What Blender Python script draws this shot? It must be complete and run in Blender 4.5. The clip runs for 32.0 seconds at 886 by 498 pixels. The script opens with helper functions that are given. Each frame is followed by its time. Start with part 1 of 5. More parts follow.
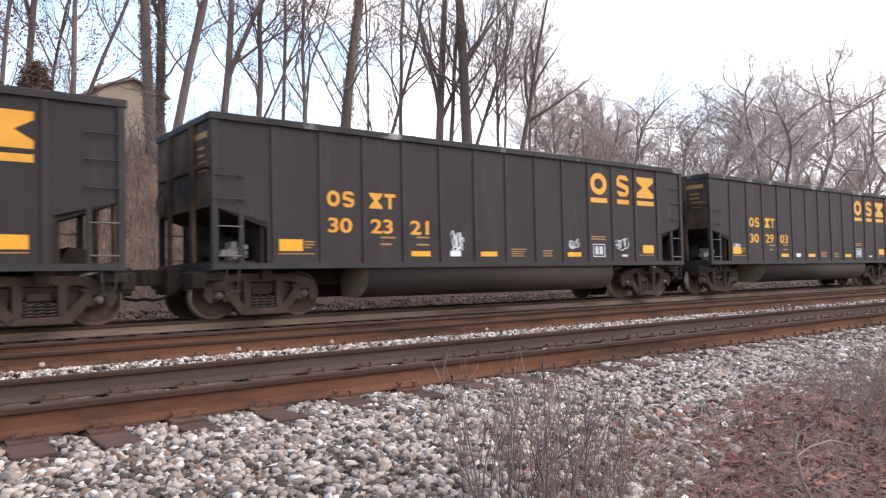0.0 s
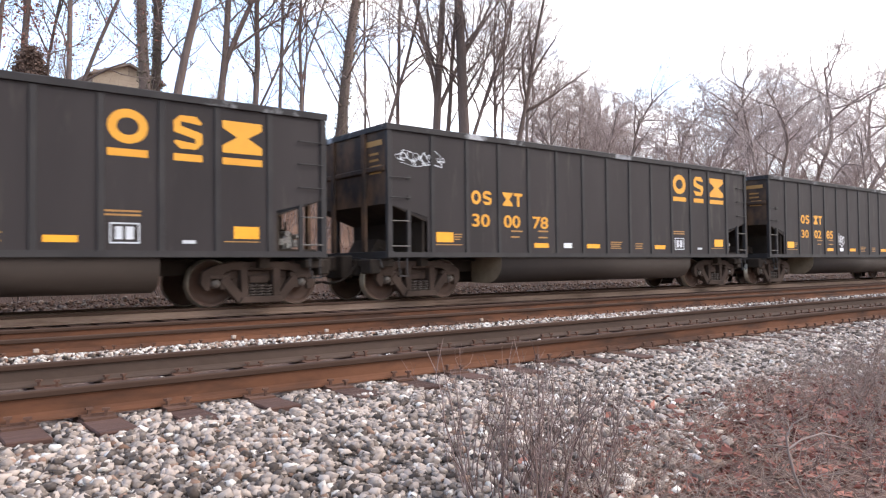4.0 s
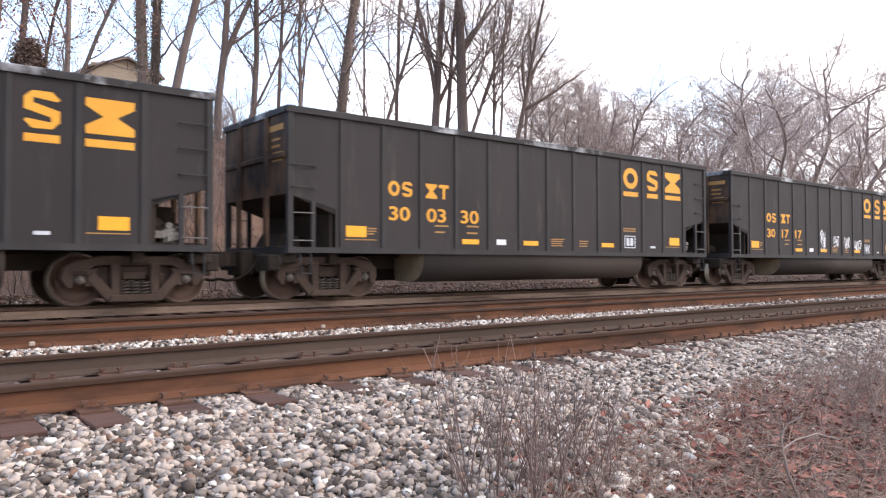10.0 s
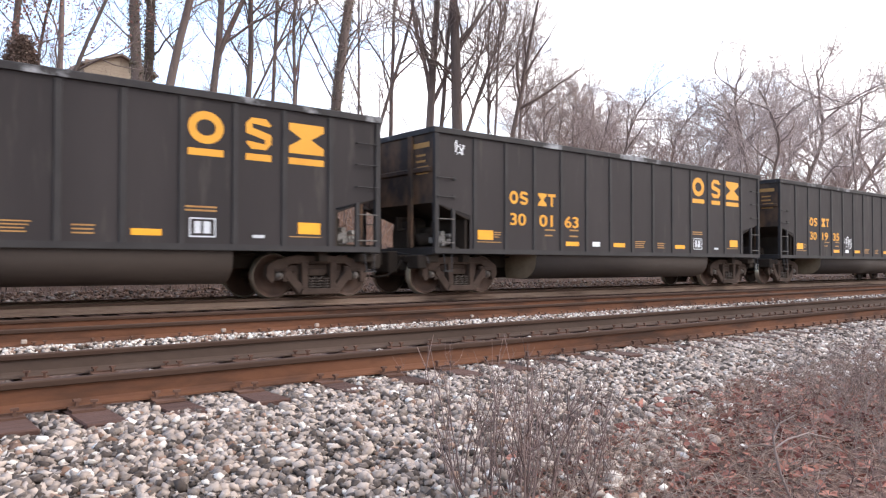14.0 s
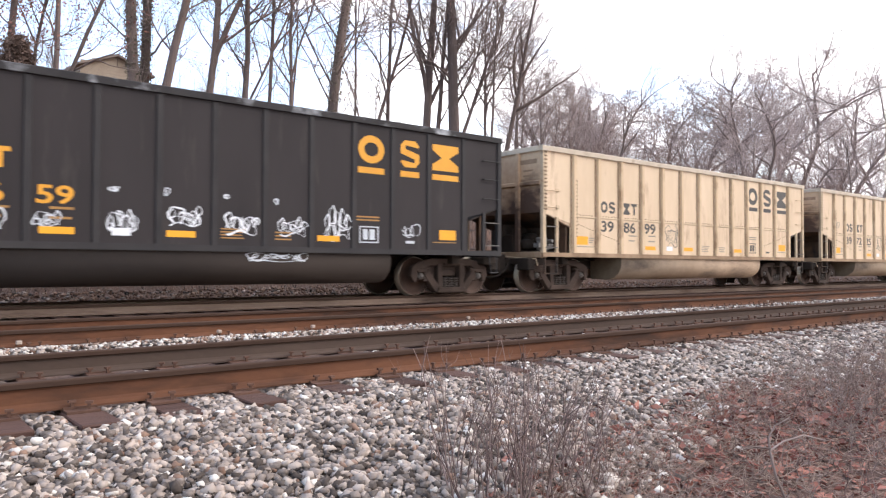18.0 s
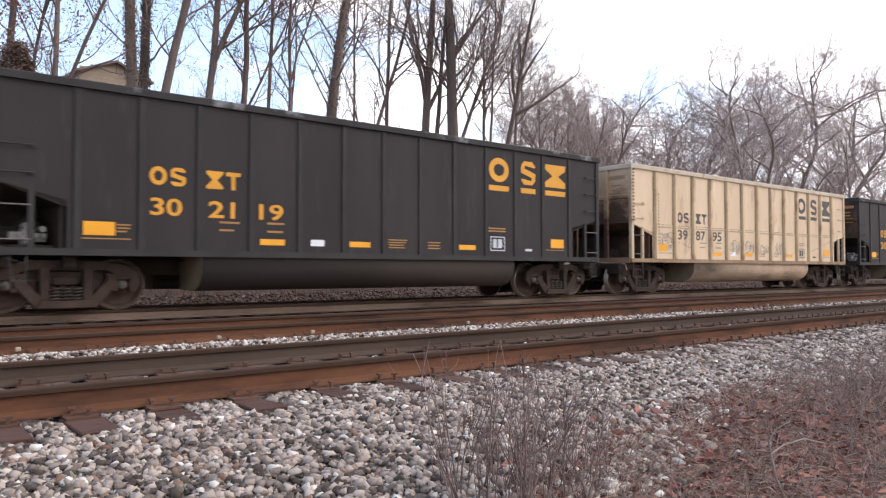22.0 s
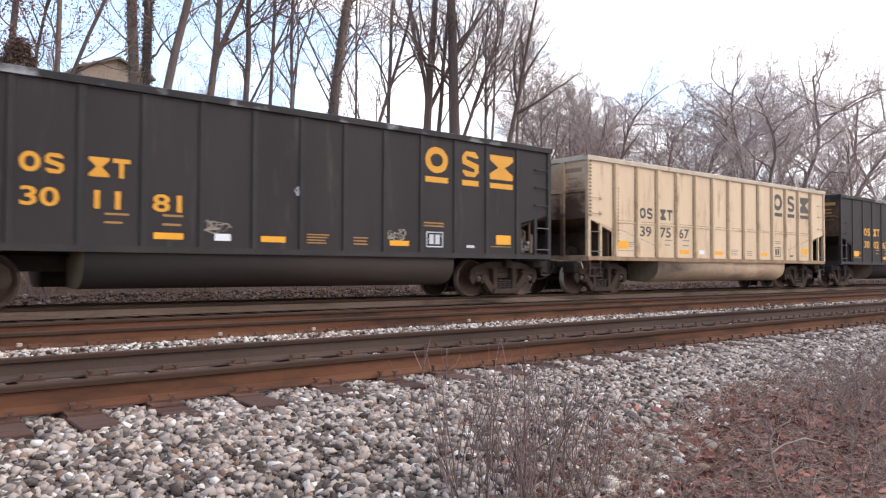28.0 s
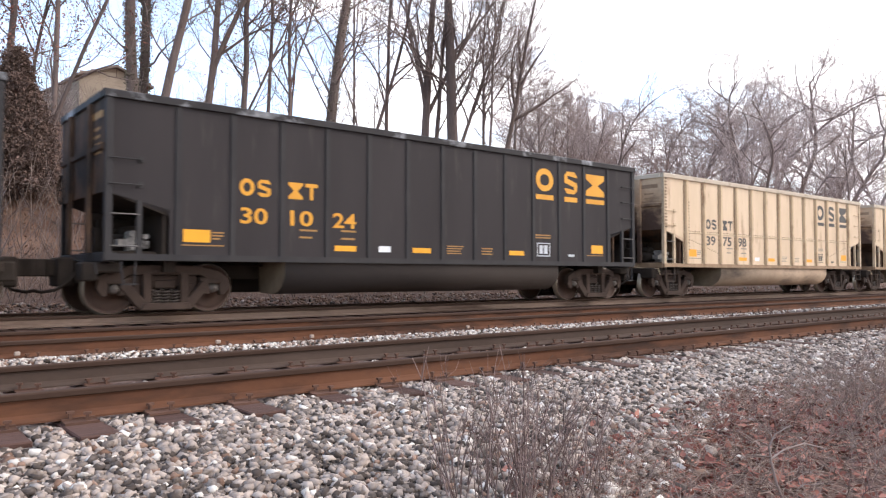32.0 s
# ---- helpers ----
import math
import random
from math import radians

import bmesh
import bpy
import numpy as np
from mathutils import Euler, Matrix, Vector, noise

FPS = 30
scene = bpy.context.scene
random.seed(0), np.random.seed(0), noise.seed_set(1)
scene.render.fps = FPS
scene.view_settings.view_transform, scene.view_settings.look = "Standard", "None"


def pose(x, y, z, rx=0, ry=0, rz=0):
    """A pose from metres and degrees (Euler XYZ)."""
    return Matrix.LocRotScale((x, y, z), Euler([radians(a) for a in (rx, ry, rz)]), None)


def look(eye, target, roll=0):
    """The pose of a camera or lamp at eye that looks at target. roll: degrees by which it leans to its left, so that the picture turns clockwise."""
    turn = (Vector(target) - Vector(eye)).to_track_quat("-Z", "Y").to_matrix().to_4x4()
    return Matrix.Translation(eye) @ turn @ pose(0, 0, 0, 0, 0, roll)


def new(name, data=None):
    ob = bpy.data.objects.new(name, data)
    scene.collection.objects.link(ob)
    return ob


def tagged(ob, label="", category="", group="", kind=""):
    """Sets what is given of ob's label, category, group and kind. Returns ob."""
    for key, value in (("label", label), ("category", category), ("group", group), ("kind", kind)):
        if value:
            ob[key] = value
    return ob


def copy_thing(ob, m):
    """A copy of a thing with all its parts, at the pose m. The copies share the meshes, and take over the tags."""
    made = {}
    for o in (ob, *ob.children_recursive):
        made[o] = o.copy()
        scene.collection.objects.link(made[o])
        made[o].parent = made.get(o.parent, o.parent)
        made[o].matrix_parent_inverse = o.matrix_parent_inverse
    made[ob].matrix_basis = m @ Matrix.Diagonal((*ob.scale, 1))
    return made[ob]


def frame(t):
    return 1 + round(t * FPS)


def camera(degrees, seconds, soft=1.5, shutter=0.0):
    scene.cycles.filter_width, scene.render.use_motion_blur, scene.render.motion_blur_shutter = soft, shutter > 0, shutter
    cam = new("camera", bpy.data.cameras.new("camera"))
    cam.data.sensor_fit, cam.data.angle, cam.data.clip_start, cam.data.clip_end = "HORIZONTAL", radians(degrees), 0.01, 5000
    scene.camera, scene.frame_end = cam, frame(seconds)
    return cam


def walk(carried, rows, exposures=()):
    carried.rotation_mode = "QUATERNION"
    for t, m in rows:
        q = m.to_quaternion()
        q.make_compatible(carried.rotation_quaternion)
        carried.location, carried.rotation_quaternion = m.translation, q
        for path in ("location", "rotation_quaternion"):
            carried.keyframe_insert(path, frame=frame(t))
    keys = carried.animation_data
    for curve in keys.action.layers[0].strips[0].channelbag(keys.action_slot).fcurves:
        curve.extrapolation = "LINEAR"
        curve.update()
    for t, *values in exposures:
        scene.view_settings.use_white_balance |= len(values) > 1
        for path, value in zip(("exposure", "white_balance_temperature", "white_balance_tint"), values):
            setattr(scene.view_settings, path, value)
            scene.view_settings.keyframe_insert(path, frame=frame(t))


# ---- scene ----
# Railway cutting with three tracks: a coal train on the farthest. X runs along the rails, Y away from the eye, z = 0 is rail top.
EYE = (0.0, 0.0, 0.699)
cam = camera(61.95, 32.0, soft=1.25, shutter=0.16)
# seconds, heading from +Y towards +X, upward tilt, lean (degrees)
AIM = [
    (0, 38.19, 2.28, -1.26), (0.5, 38.33, 2.24, -1.22), (1, 38.37, 2.13, -1.16), (1.5, 38.35, 1.99, -1.03),
    (2, 38.34, 1.88, -0.94), (2.5, 38.38, 1.73, -0.87), (3, 38.44, 1.59, -0.86), (3.5, 38.47, 1.57, -0.79),
    (5.5, 38.53, 1.34, -0.29), (6, 38.52, 1.39, -0.16), (6.5, 38.54, 1.45, -0.09), (7, 38.59, 1.47, -0.07),
    (7.5, 38.64, 1.46, -0.03), (8, 38.66, 1.43, -0.01), (8.5, 38.65, 1.38, 0.08), (9, 38.64, 1.34, 0.04),
    (9.5, 38.65, 1.28, -0.05), (10, 38.69, 1.28, -0.09), (10.5, 38.74, 1.28, -0.02), (11, 38.82, 1.29, 0.14),
    (11.5, 38.91, 1.33, 0.29), (12, 38.99, 1.37, 0.31), (12.5, 39.03, 1.33, 0.23), (13, 39.07, 1.31, 0.18),
    (13.5, 39.10, 1.25, 0.12), (14, 39.15, 1.20, 0.08), (14.5, 39.22, 1.13, 0.09), (16.5, 39.12, 0.99, 0.15),
    (17, 39.18, 1.07, 0.20), (17.5, 39.33, 1.19, 0.21), (18, 39.43, 1.33, 0.21), (18.5, 39.51, 1.46, 0.15),
    (19, 39.53, 1.53, 0.07), (19.5, 39.48, 1.56, 0.07), (20, 39.43, 1.53, 0.05), (20.5, 39.44, 1.52, 0.01),
    (21, 39.45, 1.53, 0.02), (21.5, 39.47, 1.60, 0.01), (22, 39.48, 1.70, -0.02), (22.5, 39.45, 1.75, -0.09),
    (23, 39.44, 1.71, -0.09), (23.5, 39.39, 1.63, 0.03), (24, 39.37, 1.59, 0.10), (24.5, 39.42, 1.58, 0.02),
    (25, 39.45, 1.62, -0.07), (25.5, 39.47, 1.69, -0.14), (27.5, 39.34, 1.53, 0.10), (28, 39.39, 1.53, 0.24),
    (28.5, 39.43, 1.59, 0.34), (29, 39.43, 1.70, 0.40), (29.5, 39.45, 1.81, 0.32), (30, 39.46, 1.90, 0.27),
    (30.5, 39.44, 1.91, 0.26), (31, 39.40, 1.89, 0.25), (31.5, 39.45, 1.93, 0.14), (32, 39.51, 2.04, -0.01),
]


# the clip's camera darkens when pale cars fill its picture: seconds, stops
EXPOSED = [(0, 0.59), (1, 0.69), (2, 0.72), (3, 0.74), (5, 0.74), (6, 0.72), (7, 0.51), (7.5, 0.29), (8, 0.19), (8.5, 0.29), (9, 0.39), (10, 0.74), (14, 0.74), (17, 0.74), (18, 0.64), (19, 0.29), (20, 0.01), (21, 0.06), (22, 0.29), (23, 0.39), (24, 0.16), (25, 0.29), (27, 0.19), (28, 0.39), (29, 0.39), (30, -0.01), (31, 0.49), (32, 0.59)]


def aim(heading, tilt, lean):
    h, v = radians(heading), radians(tilt)
    ahead = Vector((math.sin(h) * math.cos(v), math.cos(h) * math.cos(v), math.sin(v)))
    return look(EYE, Vector(EYE) + ahead, lean)


walk(cam, [(t, aim(h, v, r)) for t, h, v, r in AIM], exposures=[(t, e, 6500, 13) for t, e in EXPOSED])

# ---- light: bright hazy overcast with thin blue gaps ----
SUN_UP, SUN_TURN = radians(32), radians(122)
world = bpy.data.worlds.new("sky")
scene.world = world
world.use_nodes = True
wn, wl = world.node_tree.nodes, world.node_tree.links
wn.clear()
w_out = wn.new("ShaderNodeOutputWorld")
w_bg = wn.new("ShaderNodeBackground")
w_sky = wn.new("ShaderNodeTexSky")
w_sky.sky_type, w_sky.sun_disc = "NISHITA", False
w_sky.sun_elevation, w_sky.sun_rotation = SUN_UP, SUN_TURN
w_sky.air_density, w_sky.dust_density = 1.0, 1.5
w_co = wn.new("ShaderNodeTexCoord")
w_map = wn.new("ShaderNodeMapping")
w_map.inputs["Scale"].default_value = (1.0, 1.0, 2.6)
w_n = wn.new("ShaderNodeTexNoise")
w_n.inputs["Scale"].default_value, w_n.inputs["Detail"].default_value, w_n.inputs["Roughness"].default_value = 3.2, 6.0, 0.6
w_r = wn.new("ShaderNodeValToRGB")
w_r.color_ramp.elements[0].position, w_r.color_ramp.elements[1].position = 0.52, 0.635
w_r.color_ramp.elements[0].color = (0.1, 0.1, 0.1, 1)
w_mix = wn.new("ShaderNodeMix")
w_mix.data_type = "RGBA"
w_mix.inputs["B"].default_value = (12.6, 12.6, 12.9, 1)
wl.new(w_co.outputs["Generated"], w_map.inputs["Vector"])
wl.new(w_map.outputs["Vector"], w_n.inputs["Vector"])
# the haze whitens towards the sun
w_dot = wn.new("ShaderNodeVectorMath")
w_dot.operation = "DOT_PRODUCT"
wl.new(w_co.outputs["Generated"], w_dot.inputs[0])
w_dot.inputs[1].default_value = (math.sin(SUN_TURN), math.cos(SUN_TURN), 0.25)
w_cover = wn.new("ShaderNodeMath")
w_cover.operation = "MULTIPLY_ADD"
wl.new(w_dot.outputs["Value"], w_cover.inputs[0])
w_cover.inputs[1].default_value = 0.34
wl.new(w_n.outputs["Fac"], w_cover.inputs[2])
wl.new(w_cover.outputs[0], w_r.inputs["Fac"])
wl.new(w_r.outputs["Color"], w_mix.inputs["Factor"])
w_gain = wn.new("ShaderNodeVectorMath")
w_gain.operation = "SCALE"
w_gain.inputs["Scale"].default_value = 2.9
wl.new(w_sky.outputs["Color"], w_gain.inputs[0])
wl.new(w_gain.outputs["Vector"], w_mix.inputs["A"])
wl.new(w_mix.outputs["Result"], w_bg.inputs["Color"])
w_bg.inputs["Strength"].default_value = 0.12
wl.new(w_bg.outputs["Background"], w_out.inputs["Surface"])

sun = new("sun", bpy.data.lights.new("sun", "SUN"))
sun.data.energy, sun.data.angle, sun.data.color = 1.2, radians(20), (1.0, 0.95, 0.88)
sun_dir = Vector((math.sin(SUN_TURN) * math.cos(SUN_UP), math.cos(SUN_TURN) * math.cos(SUN_UP), math.sin(SUN_UP)))
sun.matrix_basis = look(sun_dir * 50, (0, 0, 0))


# ---- materials ----
def surf(name, low, high, rough=0.75, metal=0.0, big=1.2, fine=25.0, bump=0.15, stretch=(1, 1, 1), spread=0.0, island=0.0,
         stain=None, stain_scale=1.0, stain_at=0.6, stain_stretch=(1, 1, 1), depth=0.01, spec=0.5, splash=None):
    """Colour between low and high in broad patches, a finer grain, optional stains, random shift per object or per island.
    splash: heights between which soot thrown up by the wheels thickens downwards."""
    m = bpy.data.materials.new(name)
    m.use_nodes = True
    n, l = m.node_tree.nodes, m.node_tree.links
    bsdf = n["Principled BSDF"]
    co = n.new("ShaderNodeTexCoord")
    mp = n.new("ShaderNodeMapping")
    mp.inputs["Scale"].default_value = stretch
    where = co.outputs["Object"]
    if spread:
        # every object wears its own marks
        info = n.new("ShaderNodeObjectInfo")
        far = n.new("ShaderNodeVectorMath")
        far.operation = "MULTIPLY_ADD"
        l.new(info.outputs["Random"], far.inputs[0])
        far.inputs[1].default_value = (61.0, 37.0, 23.0)
        l.new(where, far.inputs[2])
        where = far.outputs["Vector"]
    l.new(where, mp.inputs["Vector"])
    a = n.new("ShaderNodeTexNoise")
    a.inputs["Scale"].default_value, a.inputs["Detail"].default_value = big, 5
    b = n.new("ShaderNodeTexNoise")
    b.inputs["Scale"].default_value, b.inputs["Detail"].default_value = fine, 4
    l.new(mp.outputs["Vector"], a.inputs["Vector"])
    l.new(mp.outputs["Vector"], b.inputs["Vector"])
    add = n.new("ShaderNodeMath")
    add.operation = "MULTIPLY_ADD"
    l.new(b.outputs["Fac"], add.inputs[0])
    add.inputs[1].default_value = 0.55
    half = n.new("ShaderNodeMath")
    half.operation = "MULTIPLY_ADD"
    l.new(a.outputs["Fac"], half.inputs[0])
    half.inputs[1].default_value, half.inputs[2].default_value = 1.5, -0.5
    l.new(half.outputs[0], add.inputs[2])
    shift = add
    if spread or island:
        src = n.new("ShaderNodeNewGeometry") if island else n.new("ShaderNodeObjectInfo")
        k = n.new("ShaderNodeMath")
        k.operation = "MULTIPLY_ADD"
        l.new(src.outputs["Random Per Island" if island else "Random"], k.inputs[0])
        k.inputs[1].default_value = island or spread
        off = n.new("ShaderNodeMath")
        off.operation = "SUBTRACT"
        l.new(add.outputs[0], off.inputs[0])
        off.inputs[1].default_value = (island or spread) / 2
        l.new(off.outputs[0], k.inputs[2])
        shift = k
    mix = n.new("ShaderNodeMix")
    mix.data_type = "RGBA"
    mix.inputs["A"].default_value, mix.inputs["B"].default_value = (*low, 1), (*high, 1)
    l.new(shift.outputs[0], mix.inputs["Factor"])
    last = mix.outputs["Result"]
    if stain:
        sm = n.new("ShaderNodeMapping")
        sm.inputs["Scale"].default_value = stain_stretch
        l.new(where, sm.inputs["Vector"])
        s = n.new("ShaderNodeTexNoise")
        s.inputs["Scale"].default_value, s.inputs["Detail"].default_value, s.inputs["Roughness"].default_value = stain_scale, 7, 0.62
        l.new(sm.outputs["Vector"], s.inputs["Vector"])
        r = n.new("ShaderNodeValToRGB")
        r.color_ramp.elements[0].position, r.color_ramp.elements[1].position = stain_at - 0.08, stain_at + 0.12
        l.new(s.outputs["Fac"], r.inputs["Fac"])
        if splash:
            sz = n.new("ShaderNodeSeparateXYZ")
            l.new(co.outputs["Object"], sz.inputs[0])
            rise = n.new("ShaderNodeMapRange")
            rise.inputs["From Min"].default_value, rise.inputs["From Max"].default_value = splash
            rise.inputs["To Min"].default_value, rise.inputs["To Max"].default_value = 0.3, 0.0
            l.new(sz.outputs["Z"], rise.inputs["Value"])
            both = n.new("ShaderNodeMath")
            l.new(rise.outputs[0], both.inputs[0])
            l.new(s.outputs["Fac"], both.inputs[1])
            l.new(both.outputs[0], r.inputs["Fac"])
        m2 = n.new("ShaderNodeMix")
        m2.data_type = "RGBA"
        l.new(r.outputs["Color"], m2.inputs["Factor"])
        l.new(last, m2.inputs["A"])
        m2.inputs["B"].default_value = (*stain, 1)
        last = m2.outputs["Result"]
    l.new(last, bsdf.inputs["Base Color"])
    bsdf.inputs["Metallic"].default_value = metal
    bsdf.inputs["Specular IOR Level"].default_value = spec
    rr = n.new("ShaderNodeMath")
    rr.operation = "MULTIPLY_ADD"
    l.new(b.outputs["Fac"], rr.inputs[0])
    rr.inputs[1].default_value, rr.inputs[2].default_value = 0.25, rough - 0.12
    l.new(rr.outputs[0], bsdf.inputs["Roughness"])
    if bump:
        bp = n.new("ShaderNodeBump")
        bp.inputs["Strength"].default_value, bp.inputs["Distance"].default_value = bump, depth
        l.new(b.outputs["Fac"], bp.inputs["Height"])
        l.new(bp.outputs["Normal"], bsdf.inputs["Normal"])
    return m


BLACK = surf("black_car_paint", (0.0232, 0.0188, 0.019), (0.042, 0.0345, 0.034), 0.7, 0, 0.9, 7, 0.06, (1, 1, 0.3), 0.15,
             stain=(0.066, 0.056, 0.049), stain_scale=1.6, stain_at=0.66, stain_stretch=(2.2, 2.2, 0.35), spec=0.22)
BLACK_TRIM = surf("black_trim_paint", (0.022, 0.02, 0.021), (0.046, 0.041, 0.04), 0.7, 0, 1.5, 14, 0.1, spread=0.1, spec=0.25)
BLACK_END = surf("soiled_black_paint", (0.022, 0.018, 0.017), (0.055, 0.042, 0.035), 0.85, 0, 1.3, 9, 0.1, stain=(0.13, 0.075, 0.046),
                 stain_scale=1.0, stain_at=0.53, stain_stretch=(1, 1, 0.7), spec=0.2)
BLACK_RIM = surf("worn_black_rim", (0.014, 0.012, 0.013), (0.04, 0.035, 0.035), 0.7, 0, 2, 12, 0.2, stain=(0.5, 0.5, 0.52), stain_scale=1.1,
                 stain_at=0.64, stain_stretch=(1, 1, 1), spread=0.2, spec=0.3)
CREAM = surf("cream_car_paint", (0.565, 0.41, 0.262), (0.725, 0.55, 0.378), 0.68, 0, 0.9, 6, 0.06, (1, 1, 0.3), 0.2,
             stain=(0.36, 0.22, 0.135), stain_scale=1.3, stain_at=0.635, stain_stretch=(2.0, 2, 0.5))
CREAM_TRIM = surf("dusty_cream_paint", (0.4, 0.29, 0.185), (0.62, 0.47, 0.31), 0.75, 0, 2.0, 16, 0.12, spread=0.15, stain=(0.24, 0.14, 0.08),
                  stain_scale=2.5, stain_at=0.64)
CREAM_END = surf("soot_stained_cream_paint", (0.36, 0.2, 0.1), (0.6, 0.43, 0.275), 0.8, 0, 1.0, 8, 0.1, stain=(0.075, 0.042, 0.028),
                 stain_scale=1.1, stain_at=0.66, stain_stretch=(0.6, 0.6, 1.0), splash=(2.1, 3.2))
CREAM_RIM = surf("dull_cream_rim", (0.4, 0.32, 0.23), (0.58, 0.48, 0.37), 0.7, 0, 2, 12, 0.1, stain=(0.26, 0.17, 0.11), stain_scale=3, stain_at=0.66)
RIB_CREAM = surf("sun_worn_cream_post", (0.5, 0.345, 0.205), (0.68, 0.5, 0.32), 0.75, 0, 2.0, 14, 0.1, (1, 1, 0.3), 0.2, stain=(0.26, 0.15, 0.08), stain_scale=2.0, stain_at=0.6, stain_stretch=(1, 1, 0.5))
RIB_GRIME = surf("grime_beside_posts", (0.2, 0.125, 0.075), (0.42, 0.29, 0.185), 0.85, 0, 2.5, 16, 0.12, (1, 1, 0.4), 0.3, spec=0.25)
RIVET = surf("grimy_rivet_heads", (0.11, 0.066, 0.04), (0.26, 0.17, 0.105), 0.85, 0, 4, 20, 0.1)
PALE_STEEL = surf("pale_worn_rung", (0.085, 0.075, 0.068), (0.17, 0.152, 0.14), 0.75, 0.1, 3, 20, 0.1)
TUB_DARK = surf("dark_tub_steel", (0.027, 0.021, 0.018), (0.05, 0.038, 0.032), 0.75, 0, 1.0, 8, 0.08, (0.5, 1, 1), spec=0.18)
TUB_CREAM = surf("dirty_cream_tub", (0.28, 0.19, 0.122), (0.48, 0.345, 0.232), 0.78, 0, 0.8, 6, 0.1, stain=(0.1, 0.068, 0.048), stain_scale=1.0,
                 stain_at=0.6, stain_stretch=(0.4, 1, 1))
TUB_END = surf("dusty_tub_end", (0.12, 0.085, 0.058), (0.24, 0.18, 0.125), 0.9, 0, 3, 20, 0.15, spec=0.2)
UNDER = surf("underframe_grime", (0.016, 0.0122, 0.0098), (0.05, 0.037, 0.029), 0.9, 0, 2, 18, 0.2, spec=0.2)
TRUCK = surf("dusty_cast_steel", (0.026, 0.0172, 0.0132), (0.082, 0.055, 0.043), 0.9, 0, 2.2, 20, 0.3, spread=0.2, spec=0.2)
SPRING = surf("spring_steel", (0.035, 0.026, 0.02), (0.085, 0.062, 0.05), 0.75, 0.1, 3, 20, 0.2)
WHEEL = surf("brown_wheel_steel", (0.038, 0.019, 0.0125), (0.1, 0.053, 0.034), 0.7, 0.2, 2, 14, 0.2)
TREAD = surf("worn_wheel_tread", (0.30, 0.26, 0.2), (0.5, 0.44, 0.36), 0.4, 0.8, 3, 20, 0.1)
CAP = surf("bearing_cap_steel", (0.06, 0.048, 0.04), (0.17, 0.145, 0.125), 0.65, 0.2, 3, 20, 0.1)
RESERVOIR = surf("grimy_grey_reservoir", (0.2, 0.175, 0.155), (0.42, 0.385, 0.35), 0.7, 0, 3, 18, 0.1, stain=(0.06, 0.048, 0.04), stain_scale=5, stain_at=0.5)
YELLOW = surf("yellow_lettering", (0.6, 0.26, 0.014), (0.74, 0.34, 0.028), 0.65, 0, 2, 15, 0.03, spread=0.25)
YELLOW_DULL = surf("faded_yellow_lettering", (0.26, 0.13, 0.035), (0.42, 0.22, 0.062), 0.7, 0, 2, 15, 0.03)
REFLECT = surf("yellow_reflective_sheet", (0.76, 0.31, 0.004), (0.85, 0.39, 0.01), 0.5, 0, 3, 18, 0.03, spread=0.15)
DARK_LET = surf("dark_lettering", (0.04, 0.036, 0.034), (0.085, 0.075, 0.066), 0.65, 0, 2, 15, 0.03)
GREY_LET = surf("grey_lettering", (0.2, 0.17, 0.14), (0.33, 0.28, 0.22), 0.7, 0, 2, 15, 0.03)
WHITE = surf("white_paint", (0.6, 0.6, 0.62), (0.82, 0.82, 0.84), 0.6, 0, 3, 15, 0.03)
WHITE_DIM = surf("chalky_white_spray", (0.42, 0.43, 0.45), (0.66, 0.67, 0.7), 0.8, 0, 3, 15, 0.03)
GREY_SPRAY = surf("thin_dark_grey_spray", (0.12, 0.105, 0.09), (0.22, 0.19, 0.16), 0.8, 0, 3, 15, 0.03)
BLUE_DIM = surf("dull_blue_spray", (0.05, 0.07, 0.13), (0.09, 0.12, 0.2), 0.8, 0, 3, 15, 0.03)
RUST = surf("rusty_rail_web", (0.085, 0.035, 0.019), (0.165, 0.073, 0.04), 0.92, 0, 0.8, 22, 0.25, (0.5, 1, 1), stain=(0.05, 0.027, 0.019), stain_scale=2, stain_at=0.55,
            stain_stretch=(0.4, 1, 2), spec=0.2)
# the shade on the second rail's web, given as a darker grey-brown
SHADED_WEB = surf("shaded_rail_web", (0.05, 0.033, 0.025), (0.1, 0.068, 0.053), 0.92, 0, 0.8, 22, 0.25, (0.5, 1, 1), spec=0.2)
PALE_WEB = surf("pale_dusty_rail_web", (0.125, 0.082, 0.06), (0.22, 0.155, 0.118), 0.92, 0, 0.8, 22, 0.25, (0.5, 1, 1), stain=(0.07, 0.042, 0.03), stain_scale=1.5, stain_at=0.6, stain_stretch=(0.3, 1, 2), spec=0.2)
RAIL_HEAD = surf("dull_rail_head", (0.036, 0.021, 0.015), (0.075, 0.046, 0.034), 0.92, 0, 1, 18, 0.1, (0.2, 1, 1), spec=0.08)
RAIL_TOP = surf("worn_rail_top", (0.045, 0.028, 0.021), (0.09, 0.06, 0.048), 0.92, 0.0, 1, 18, 0.05, (0.1, 1, 1), spec=0.08)
TIE = surf("weathered_tie_wood", (0.042, 0.021, 0.016), (0.118, 0.064, 0.05), 0.92, 0, 3, 14, 0.6, (1, 8, 6), 0.5, depth=0.02, spec=0.25)
PLATE = surf("rusty_tie_plate", (0.07, 0.037, 0.026), (0.14, 0.075, 0.053), 0.92, 0, 3, 25, 0.3, spread=0.3, spec=0.2)
PALE_BLOCK = surf("pale_painted_block", (0.28, 0.21, 0.16), (0.44, 0.35, 0.29), 0.85, 0, 5, 30, 0.1)
